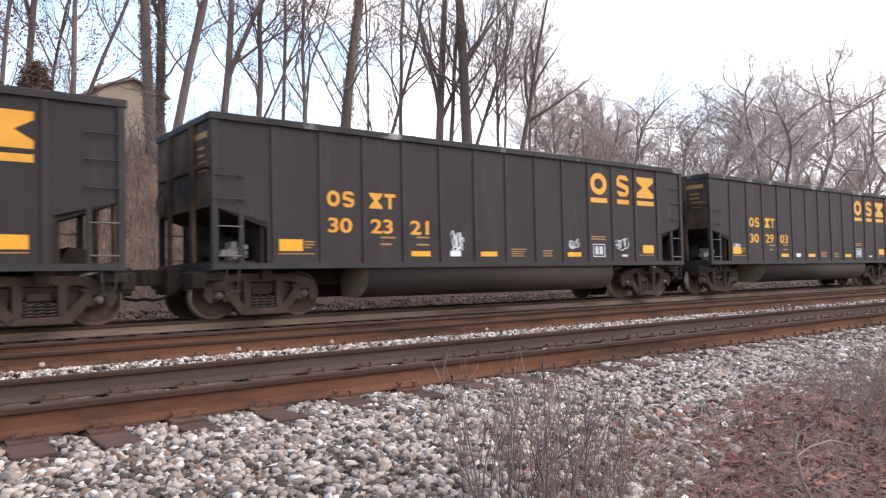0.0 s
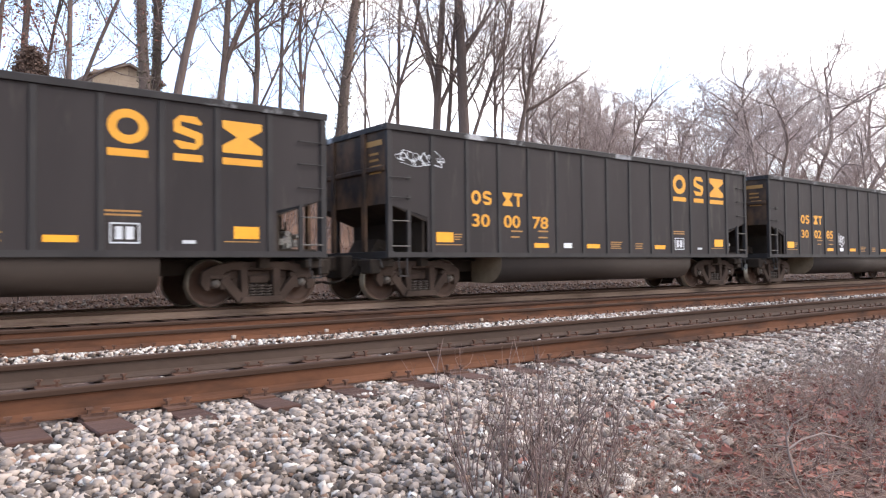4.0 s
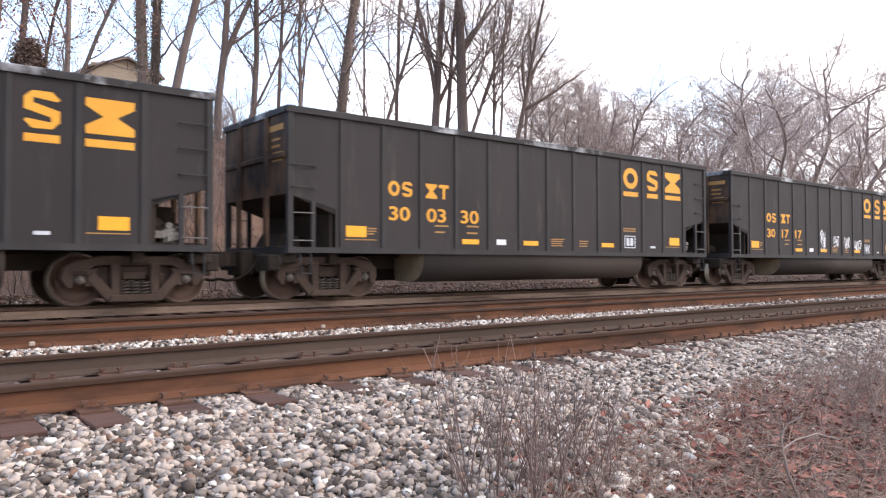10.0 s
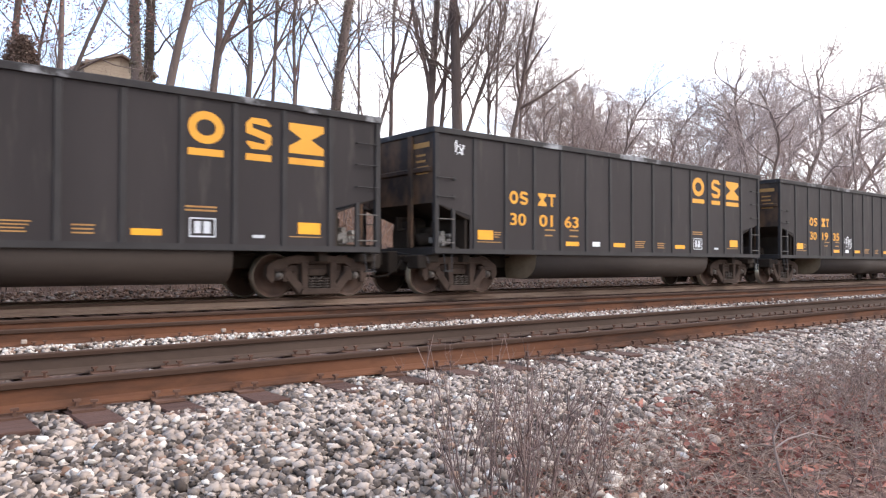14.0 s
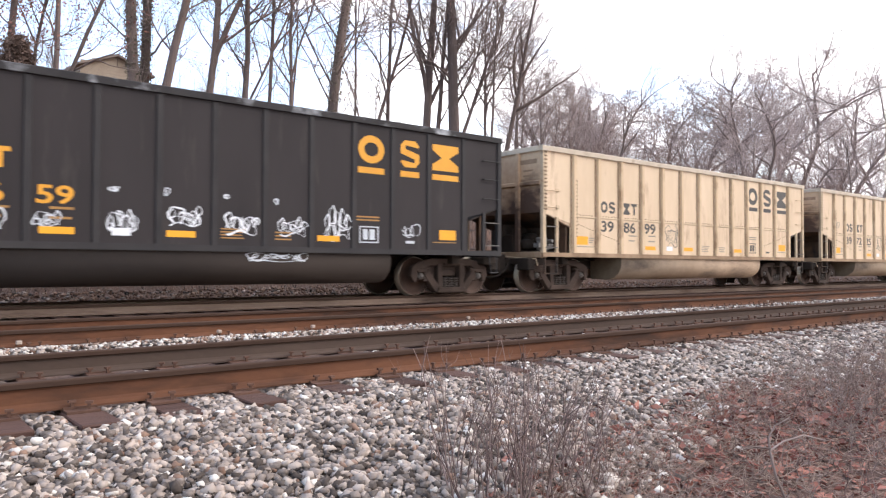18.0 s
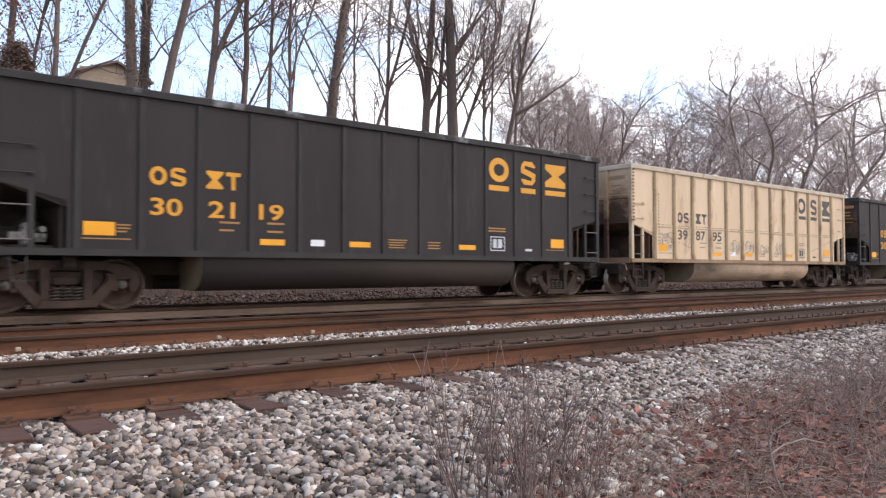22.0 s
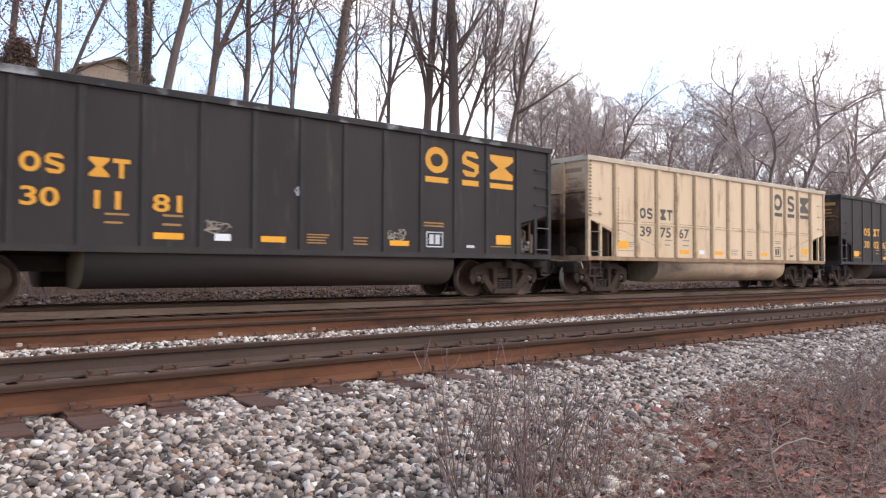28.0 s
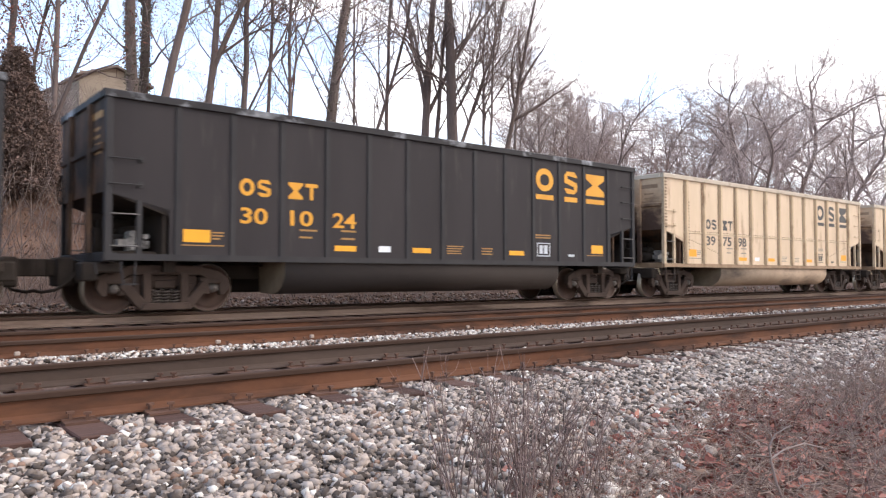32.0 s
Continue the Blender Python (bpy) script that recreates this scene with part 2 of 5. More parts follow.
STONE = surf("grey_ballast_stone", (0.07, 0.055, 0.047), (0.435, 0.356, 0.304), 0.92, 0, 6, 60, 0.12, island=1.4, spec=0.15)
STONE_PALE = surf("pale_ballast_stone", (0.44, 0.385, 0.335), (0.74, 0.685, 0.625), 0.88, 0, 6, 60, 0.25, island=0.7, spec=0.2)
STONE_WARM = surf("brown_ballast_stone", (0.14, 0.08, 0.055), (0.33, 0.215, 0.16), 0.9, 0, 6, 60, 0.3, island=0.9, spec=0.2)
LEAF = surf("dead_leaf", (0.14, 0.05, 0.04), (0.4, 0.185, 0.14), 0.9, 0, 4, 30, 0.2, island=1.3, spec=0.15)
LEAF_TAN = surf("dry_tan_leaf", (0.17, 0.095, 0.062), (0.33, 0.2, 0.14), 0.88, 0, 4, 30, 0.2, island=0.6, spec=0.2)
STEM = surf("reddish_shrub_stem", (0.11, 0.072, 0.063), (0.27, 0.19, 0.168), 0.85, 0, 4, 30, 0.1, island=0.9, spec=0.2)
STEM_GREY = surf("grey_dry_twig", (0.14, 0.103, 0.088), (0.34, 0.262, 0.23), 0.88, 0, 4, 30, 0.1, island=0.9, spec=0.2)
STRAW = surf("dry_grass_straw", (0.17, 0.118, 0.094), (0.4, 0.3, 0.245), 0.88, 0, 4, 30, 0.1, island=0.9, spec=0.2)
BARK = surf("dark_bark", (0.075, 0.056, 0.05), (0.225, 0.168, 0.148), 0.95, 0, 0.7, 9, 0.9, (1, 1, 0.25), 0.4, depth=0.05, spec=0.2)
TWIG = surf("brown_twigs", (0.14, 0.105, 0.095), (0.31, 0.243, 0.222), 0.92, 0, 1, 9, 0.2, spread=0.5, spec=0.2)
# paler bark and twigs for the far trees: distance haze mixed into the colour
BARK_FAR = surf("haze_paled_grey_bark", (0.16, 0.125, 0.112), (0.34, 0.272, 0.248), 0.95, 0, 0.7, 9, 0.5, (1, 1, 0.25), 0.4, depth=0.05, spec=0.2)
TWIG_FAR = surf("haze_paled_brown_twigs", (0.3, 0.235, 0.215), (0.54, 0.44, 0.41), 0.92, 0, 1, 9, 0.2, spread=0.5, spec=0.2)
IVY = surf("ivy_leaf", (0.075, 0.062, 0.04), (0.17, 0.14, 0.095), 0.8, 0, 3, 20, 0.1, island=0.9)
NEEDLE = surf("dull_brownish_needles", (0.07, 0.046, 0.037), (0.2, 0.132, 0.105), 0.85, 0, 2, 20, 0.2, island=0.9, spec=0.2)
SIDING = surf("tan_clapboard", (0.22, 0.168, 0.122), (0.33, 0.26, 0.195), 0.8, 0, 1, 15, 0.1)
SHINGLE = surf("brown_roof_shingle", (0.12, 0.09, 0.075), (0.2, 0.16, 0.135), 0.9, 0, 1, 15, 0.3)


def ground_material():
    """Ballast grey between the tracks, brown leaf litter beside them and up the bank."""
    m = bpy.data.materials.new("ballast_and_leaf_litter")
    m.use_nodes = True
    n, l = m.node_tree.nodes, m.node_tree.links
    bsdf = n["Principled BSDF"]
    co = n.new("ShaderNodeTexCoord")
    sep = n.new("ShaderNodeSeparateXYZ")
    l.new(co.outputs["Object"], sep.inputs[0])

    def noise_of(scale, detail=5):
        t = n.new("ShaderNodeTexNoise")
        t.inputs["Scale"].default_value, t.inputs["Detail"].default_value = scale, detail
        l.new(co.outputs["Object"], t.inputs["Vector"])
        return t

    def ramp(src, stops):
        r = n.new("ShaderNodeValToRGB")
        e = r.color_ramp.elements
        for i, (at, c) in enumerate(stops):
            if i > 1:
                e.new(at)
            e[i].position, e[i].color = at, (*c, 1)
        l.new(src, r.inputs["Fac"])
        return r

    vor = n.new("ShaderNodeTexVoronoi")
    vor.inputs["Scale"].default_value = 32
    l.new(co.outputs["Object"], vor.inputs["Vector"])
    sep_v = n.new("ShaderNodeSeparateColor")
    l.new(vor.outputs["Color"], sep_v.inputs[0])
    stone = ramp(sep_v.outputs[0], [(0.0, (0.05, 0.04, 0.034)), (0.6, (0.17, 0.14, 0.122)), (1.0, (0.4, 0.35, 0.31))])
    wob = noise_of(1.1)
    litter = ramp(noise_of(9.0, 8).outputs["Fac"], [(0.3, (0.045, 0.024, 0.018)), (0.5, (0.12, 0.064, 0.048)), (0.7, (0.24, 0.15, 0.118))])
    bank = ramp(noise_of(0.9, 8).outputs["Fac"], [(0.3, (0.11, 0.06, 0.04)), (0.5, (0.2, 0.112, 0.076)), (0.72, (0.3, 0.185, 0.132))])
    # how far y + wobble lies beyond an edge
    y2 = n.new("ShaderNodeMath")
    y2.operation = "MULTIPLY_ADD"
    l.new(wob.outputs["Fac"], y2.inputs[0])
    y2.inputs[1].default_value = 1.1
    l.new(sep.outputs["Y"], y2.inputs[2])
    # the litter reaches farther over the ballast down the line
    reach = n.new("ShaderNodeMapRange")
    reach.inputs["From Min"].default_value, reach.inputs["From Max"].default_value = 1.8, 6.0
    reach.inputs["To Min"].default_value, reach.inputs["To Max"].default_value = 0.0, 1.0
    l.new(sep.outputs["X"], reach.inputs["Value"])
    y3 = n.new("ShaderNodeMath")
    y3.operation = "SUBTRACT"
    l.new(y2.outputs[0], y3.inputs[0])
    l.new(reach.outputs[0], y3.inputs[1])
    # rust-brown dust under the two farther tracks; at the bank's foot it paints shade
    y20 = n.new("ShaderNodeMath")
    y20.operation = "MULTIPLY"
    l.new(sep.outputs["Y"], y20.inputs[0])
    y20.inputs[1].default_value = 0.05
    dust = ramp(y20.outputs[0], [(0.0, (0, 0, 0)), (0.24, (0, 0, 0)), (0.255, (0.8, 0.8, 0.8)), (0.34, (0.8, 0.8, 0.8)), (0.365, (0, 0, 0)), (0.43, (0, 0, 0)), (0.445, (0.85, 0.85, 0.85)), (0.53, (0.85, 0.85, 0.85)), (0.58, (0.4, 0.4, 0.4)), (0.65, (0.7, 0.7, 0.7)),
                                 (0.79, (0.7, 0.7, 0.7)), (0.84, (0.72, 0.72, 0.72))])
    rusty = n.new("ShaderNodeMix")
    rusty.data_type = "RGBA"
    l.new(dust.outputs["Color"], rusty.inputs["Factor"])
    l.new(stone.outputs["Color"], rusty.inputs["A"])
    rusty.inputs["B"].default_value = (0.14, 0.07, 0.044, 1)
    e1 = n.new("ShaderNodeMapRange")
    e1.inputs["From Min"].default_value, e1.inputs["From Max"].default_value = 2.45, 2.95
    l.new(y3.outputs[0], e1.inputs["Value"])
    # bank colour starts up the slope, so its foot keeps the painted-in shade
    e2 = n.new("ShaderNodeMapRange")
    e2.inputs["From Min"].default_value, e2.inputs["From Max"].default_value = 20.4, 21.6
    l.new(y2.outputs[0], e2.inputs["Value"])
    m1 = n.new("ShaderNodeMix")
    m1.data_type = "RGBA"
    l.new(e1.outputs[0], m1.inputs["Factor"])
    l.new(litter.outputs["Color"], m1.inputs["A"])
    l.new(rusty.outputs["Result"], m1.inputs["B"])
    m2 = n.new("ShaderNodeMix")
    m2.data_type = "RGBA"
    l.new(e2.outputs[0], m2.inputs["Factor"])
    l.new(m1.outputs["Result"], m2.inputs["A"])
    l.new(bank.outputs["Color"], m2.inputs["B"])
    l.new(m2.outputs["Result"], bsdf.inputs["Base Color"])
    bsdf.inputs["Roughness"].default_value = 0.95
    bp = n.new("ShaderNodeBump")
    bp.inputs["Strength"].default_value, bp.inputs["Distance"].default_value = 0.8, 0.03
    l.new(vor.outputs["Distance"], bp.inputs["Height"])
    l.new(bp.outputs["Normal"], bsdf.inputs["Normal"])
    return m


GROUND = ground_material()


# ---- mesh helpers ----
class Build:
    """Collects vertices and faces for one mesh."""

    def __init__(self):
        self.v, self.f, self.k = [], [], []

    def add(self, verts, faces, slot=0):
        o = len(self.v)
        self.v += [tuple(p) for p in verts]
        self.f += [tuple(i + o for i in f) for f in faces]
        self.k += [slot] * len(faces)
        return self

    def box(self, x0, x1, y0, y1, z0, z1, slot=0):
        v = [(x, y, z) for x in (x0, x1) for y in (y0, y1) for z in (z0, z1)]
        return self.add(v, [(0, 1, 3, 2), (4, 6, 7, 5), (0, 4, 5, 1), (2, 3, 7, 6), (0, 2, 6, 4), (1, 5, 7, 3)], slot)

    def prism(self, outline, axis, a, b, slot=0):
        """Outline in the two other axes, extruded from a to b. Convex or mildly concave outlines."""
        put = {"x": lambda p, q: (q, p[0], p[1]), "y": lambda p, q: (p[0], q, p[1]), "z": lambda p, q: (p[0], p[1], q)}[axis]
        n = len(outline)
        v = [put(p, a) for p in outline] + [put(p, b) for p in outline]
        f = [tuple(range(n)), tuple(range(2 * n - 1, n - 1, -1))] + [(i, i + n, (i + 1) % n + n, (i + 1) % n) for i in range(n)]
        return self.add(v, f, slot)

    def tube(self, pts, radii, sides=6, slot=0, caps=True):
        pts = [Vector(p) for p in pts]
        rings, o = [], []
        for i, p in enumerate(pts):
            d = (pts[min(i + 1, len(pts) - 1)] - pts[max(i - 1, 0)])
            d = d.normalized() if d.length > 1e-9 else Vector((0, 0, 1))
            s = d.orthogonal().normalized()
            if i and o:
                s = (o[-1] - d * o[-1].dot(d))
                s = s.normalized() if s.length > 1e-6 else d.orthogonal().normalized()
            o.append(s)
            t = d.cross(s)
            r = radii[i] if hasattr(radii, "__len__") else radii
            rings += [p + (s * math.cos(6.28318 * k / sides) + t * math.sin(6.28318 * k / sides)) * r for k in range(sides)]
        f = [(i * sides + k, i * sides + (k + 1) % sides, (i + 1) * sides + (k + 1) % sides, (i + 1) * sides + k)
             for i in range(len(pts) - 1) for k in range(sides)]
        if caps:
            f += [tuple(range(sides - 1, -1, -1)), tuple(range((len(pts) - 1) * sides, len(pts) * sides))]
        return self.add(rings, f, slot)

    def lathe(self, profile, axis="y", sides=28, at=(0, 0, 0), slot=0):
        """profile: (distance along axis, radius), turned round the axis."""
        v, n = [], len(profile)
        for k in range(sides):
            a = 6.283185 * k / sides
            for d, r in profile:
                c, s = r * math.cos(a), r * math.sin(a)
                p = {"y": (c, d, s), "x": (d, c, s), "z": (c, s, d)}[axis]
                v.append((p[0] + at[0], p[1] + at[1], p[2] + at[2]))
        f = [(k * n + i, k * n + i + 1, ((k + 1) % sides) * n + i + 1, ((k + 1) % sides) * n + i) for k in range(sides) for i in range(n - 1)]
        return self.add(v, f, slot)

    def mesh(self, name, *mats, smooth=False, bevel=0.0):
        me = bpy.data.meshes.new(name)
        me.from_pydata(self.v, [], self.f)
        for m in mats:
            me.materials.append(m)
        if len(mats) > 1:
            me.polygons.foreach_set("material_index", self.k)
        bm = bmesh.new()
        bm.from_mesh(me)
        bmesh.ops.recalc_face_normals(bm, faces=bm.faces)
        if bevel:
            bmesh.ops.bevel(bm, geom=bm.edges[:], offset=bevel, segments=1, affect="EDGES", clamp_overlap=True)
        bm.to_mesh(me)
        bm.free()
        if smooth:
            me.polygons.foreach_set("use_smooth", [True] * len(me.polygons))
        me.update()
        return me


def part(name, b, material, parent, label="", at=None, smooth=False, bevel=0.0):
    """One mesh object under a thing or a part. b: a Build or a mesh that alike pieces share."""
    mats = material if isinstance(material, tuple) else (material,)
    me = b if isinstance(b, bpy.types.Mesh) else b.mesh(name, *mats, smooth=smooth, bevel=bevel)
    ob = new(name, me)
    ob.parent = parent
    if at is not None:
        ob.matrix_basis = at if isinstance(at, Matrix) else Matrix.Translation(at)
    return tagged(ob, label) if label else ob


def quick_mesh(name, verts, faces, mats, slots=None, smooth=False):
    """A large mesh straight from arrays of triangles."""
    me = bpy.data.meshes.new(name)
    verts, faces = np.asarray(verts, dtype=np.float32), np.asarray(faces, dtype=np.int32)
    me.vertices.add(len(verts))
    me.vertices.foreach_set("co", verts.ravel())
    k = faces.shape[1]
    me.loops.add(faces.size)
    me.loops.foreach_set("vertex_index", faces.ravel())
    me.polygons.add(len(faces))
    me.polygons.foreach_set("loop_start", np.arange(0, faces.size, k, dtype=np.int32))
    for m in mats:
        me.materials.append(m)
    if slots is not None:
        me.polygons.foreach_set("material_index", np.asarray(slots, dtype=np.int32))
    me.update(calc_edges=True)
    me.validate()
    if smooth:
        me.polygons.foreach_set("use_smooth", [True] * len(me.polygons))
    return me


# ---- the ground ----
R1, R2, R3, R4, R5, R6 = 5.013, 6.518, 8.995, 10.50, 13.961, 15.466
PROFILE = ([-400, -30, -3, 0, 1.2, 2.0, 2.6, 3.3, 4.3, 4.7, 7.0, 7.6, 8.3, 8.8, 10.9, 12.2, 13.3, 16.0, 16.8, 17.6, 18.4, 20, 22.5, 25.5, 28.5, 32, 45, 80, 400, 2500],
           [-3, -1.6, -0.95, -0.86, -0.72, -0.56, -0.44, -0.34, -0.235, -0.215, -0.225, -0.21, -0.20, -0.215, -0.225, -0.22, -0.225, -0.225, -0.15, -0.05, 0.1, 0.9, 2.6, 4.6, 5.6, 6.1, 6.6, 8, 12, 14])


def ground_z(x, y):
    """Height of the ground, arrays or numbers."""
    z = np.interp(y, *PROFILE)
    rough = np.clip((np.asarray(y) - 18.0) / 6, 0, 1) + np.clip((1.2 - np.asarray(y)) / 3, 0, 1) * 0.25
    return z + rough * (0.35 * np.sin(x * 0.31 + np.asarray(y) * 0.2) + 0.2 * np.sin(x * 0.83 - np.asarray(y) * 0.57) + 0.12 * np.sin(x * 1.9 + np.asarray(y) * 1.3))


def make_ground():
    xs = np.concatenate([[-2500, -1200, -600], np.arange(-420, -20, 10), np.arange(-20, 70, 0.7), np.arange(70, 460, 8), [600, 1200, 2500]])
    ys = np.unique(np.concatenate([PROFILE[0], np.arange(-2, 5, 0.2), np.arange(7, 9, 0.2), np.arange(16, 34, 0.6), np.arange(34, 80, 4), np.arange(80, 400, 40),
                                   [-150, -80, -15, -8, 700, 1200, 1800]]))
    X, Y = np.meshgrid(xs, ys)
    v = np.stack([X, Y, ground_z(X, Y)], -1).reshape(-1, 3)
    nx, ny = len(xs), len(ys)
    i = (np.arange(ny - 1)[:, None] * nx + np.arange(nx - 1)[None]).ravel()
    f = np.stack([i, i + 1, i + nx + 1, i + nx], -1)
    tagged(new("ground", quick_mesh("ground", v, f, [GROUND], smooth=True)), "grey ballast bed with brown leaf litter beside it and up the bank", "ground", kind="structure")


make_ground()

# ---- tracks ----
rng = np.random.default_rng(7)
RAIL_FROM, RAIL_TO = -420.0, 470.0


def rail_build(x0, x1):
    """A flat-bottomed rail with its running edge rounded, top at z = 0."""
    o = [(-0.076, -0.18), (0.076, -0.18), (0.076, -0.168), (0.03, -0.152), (0.011, -0.135), (0.009, -0.06), (0.014, -0.048), (0.036, -0.04), (0.037, -0.012), (0.03, -0.003),
         (0.014, 0.0), (-0.014, 0.0), (-0.03, -0.003), (-0.037, -0.012), (-0.036, -0.04), (-0.014, -0.048), (-0.009, -0.06), (-0.011, -0.135), (-0.03, -0.152), (-0.076, -0.168)]
    b = Build()
    n = len(o)
    xs = [x0, x1]
    b.v = [(x, p[0], p[1]) for x in xs for p in o]
    for i in range(n):
        b.f.append((i, (i + 1) % n, n + (i + 1) % n, n + i))
        b.k.append(2 if i in (9, 10, 11) else 1 if i in (6, 7, 8, 12, 13, 14) else 0)
    b.f += [tuple(range(n)), tuple(range(2 * n - 1, n - 1, -1))]
    b.k += [0, 0]
    return b


RAIL = rail_build(RAIL_FROM, RAIL_TO).mesh("rail", RUST, RAIL_HEAD, RAIL_TOP)
RAIL_PALE = rail_build(RAIL_FROM, RAIL_TO).mesh("rail", PALE_WEB, RAIL_HEAD, RAIL_TOP)
RAIL_SHADED = rail_build(RAIL_FROM, RAIL_TO).mesh("rail", SHADED_WEB, RAIL_HEAD, RAIL_TOP)
TIE_MESH = Build().box(-0.115, 0.115, -1.3, 1.3, -0.18, 0).mesh("tie", TIE, bevel=0.008)


def plate_mesh():
    b = Build().box(-0.095, 0.095, -0.19, 0.19, 0, 0.016)
    b.box(-0.095, 0.095, -0.098, -0.078, 0.016, 0.028).box(-0.095, 0.095, 0.078, 0.098, 0.016, 0.028)
    return b.mesh("tie_plate", PLATE)


PLATE_MESH = plate_mesh()
SPIKE_MESH = Build().box(-0.009, 0.009, -0.009, 0.009, -0.02, 0.03).prism([(-0.016, 0.03), (0.016, 0.03), (0.014, 0.045), (-0.014, 0.045)], "y", -0.022, 0.022).mesh("spike", PLATE)


def tie_places(first, step, jitter, lead=()):
    xs = list(lead)
    x = xs[-1] + step if xs else first
    while x < RAIL_TO - 2:
        xs.append(x + rng.uniform(-jitter, jitter))
        x += step
    x = xs[0] - step
    back = []
    while x > RAIL_FROM + 2:
        back.append(x)
        x -= step
    return np.array(back[::-1] + xs)


TIES_1 = tie_places(0, 0.54, 0.04, (-0.6, -0.15, 0.3, 0.74, 1.17, 1.66, 2.22, 2.86, 3.46))


def make_track(label, ya, yb, xs, near, plates):
    """near: how far along the ties are parts of their own; plates: how far plates and spikes are."""
    track = tagged(new("railway_track"), label, "railway track", kind="structure")
    mid = (ya + yb) / 2
    for y in (ya, yb):
        # R2 has shade in its web colour; R5 and R6 are pale with dust
        dusty = y in (R2, R5, R6)
        part("rail", RAIL_PALE if y > 12 else RAIL_SHADED if dusty else RAIL, None, track, "dust-brown steel rail" if dusty else "rusty steel rail with a dull worn head", (0, y, 0))
    rest = Build()
    for x in xs:
        turn = rng.uniform(-0.8, 0.8)
        if -8 < x < near:
            part("tie", TIE_MESH, None, track, at=pose(x, mid + rng.uniform(-0.05, 0.05), -0.196 + rng.uniform(-0.004, 0.004), 0, 0, turn))
            for y in (ya, yb):
                if x < plates:
                    p = part("tie_plate", PLATE_MESH, None, track, at=pose(x, y, -0.196, 0, 0, turn))
                    for sx, sy in ((-0.055, -0.088), (0.06, 0.088), (0.05, -0.14)):
                        part("spike", SPIKE_MESH, None, p, at=pose(sx + rng.uniform(-0.01, 0.01), sy, 0.016 + rng.uniform(0, 0.015), 0, 0, rng.uniform(60, 120)))
        else:
            rest.box(x - 0.115, x + 0.115, mid - 1.3, mid + 1.3, -0.37, -0.196)
    far = part("far_ties", rest, TIE, track)
    tagged(far, kind="stuff")
    return track


make_track("rusty little-used track nearest the shrubs on dark wooden ties", R1, R2, TIES_1, 130, 26)
make_track("middle track with rusty rails on buried wooden ties", R3, R4, tie_places(-0.4, 0.52, 0.05), 60, 18)
make_track("train's own track with rails on wooden ties", R5, R6, tie_places(-0.2, 0.52, 0.05), 60, 0)
for bx in (1.51, 3.71, 5.03, 7.85, 17.6):
    blk = Build().box(-0.028, 0.028, -0.022, 0.022, -0.022, 0.022)
    ob = new("rail_block", blk.mesh("rail_block", PALE_BLOCK, bevel=0.008))
    ob.matrix_basis = Matrix.Translation((bx, R3 - 0.095, -0.128))
    tagged(ob, "small pale painted block clipped against the rusty rail foot", "rail clip", "pale blocks along the rail")

# ---- the train ----
PITCH, HALF, RIM_Z, SILL_Z = 16.18, 7.34, 3.867, 1.0
TRAIN_Y = (R5 + R6) / 2
RIBS = [-6.1, -5.07, -4.05, -3.03, -2.0, -0.97, 0.04, 1.05, 2.06, 3.07, 4.07, 5.08, 6.12]


def wheel_mesh(s):
    """One wheel at its place on the axle, s = -1 on the near side."""
    b = Build()
    b.lathe([(s * (0.735 + d), r) for d, r in [(0.07, 0.0), (0.07, 0.12), (0.02, 0.16), (-0.01, 0.33), (0.035, 0.385), (0.055, 0.40), (0.055, 0.445)]], "y", 32, slot=0)
    b.lathe([(s * (0.735 + d), r) for d, r in [(0.055, 0.445), (0.05, 0.457), (-0.04, 0.46), (-0.055, 0.475), (-0.075, 0.485), (-0.08, 0.46)]], "y", 32, slot=1)
    b.lathe([(s * (0.735 + d), r) for d, r in [(-0.08, 0.46), (-0.075, 0.39), (-0.05, 0.33), (-0.07, 0.16), (-0.1, 0.12), (-0.1, 0.08)]], "y", 32, slot=0)
    return b.mesh("wheel", WHEEL, TREAD, smooth=True)


WHEELS = [wheel_mesh(-1), wheel_mesh(1)]
AXLE_MESH = Build().lathe([(-1.05, 0.0), (-1.05, 0.07), (-0.6, 0.085), (0.6, 0.085), (1.05, 0.07), (1.05, 0.0)], "y", 12).mesh("axle", WHEEL, smooth=True)
AXLE = 0.9


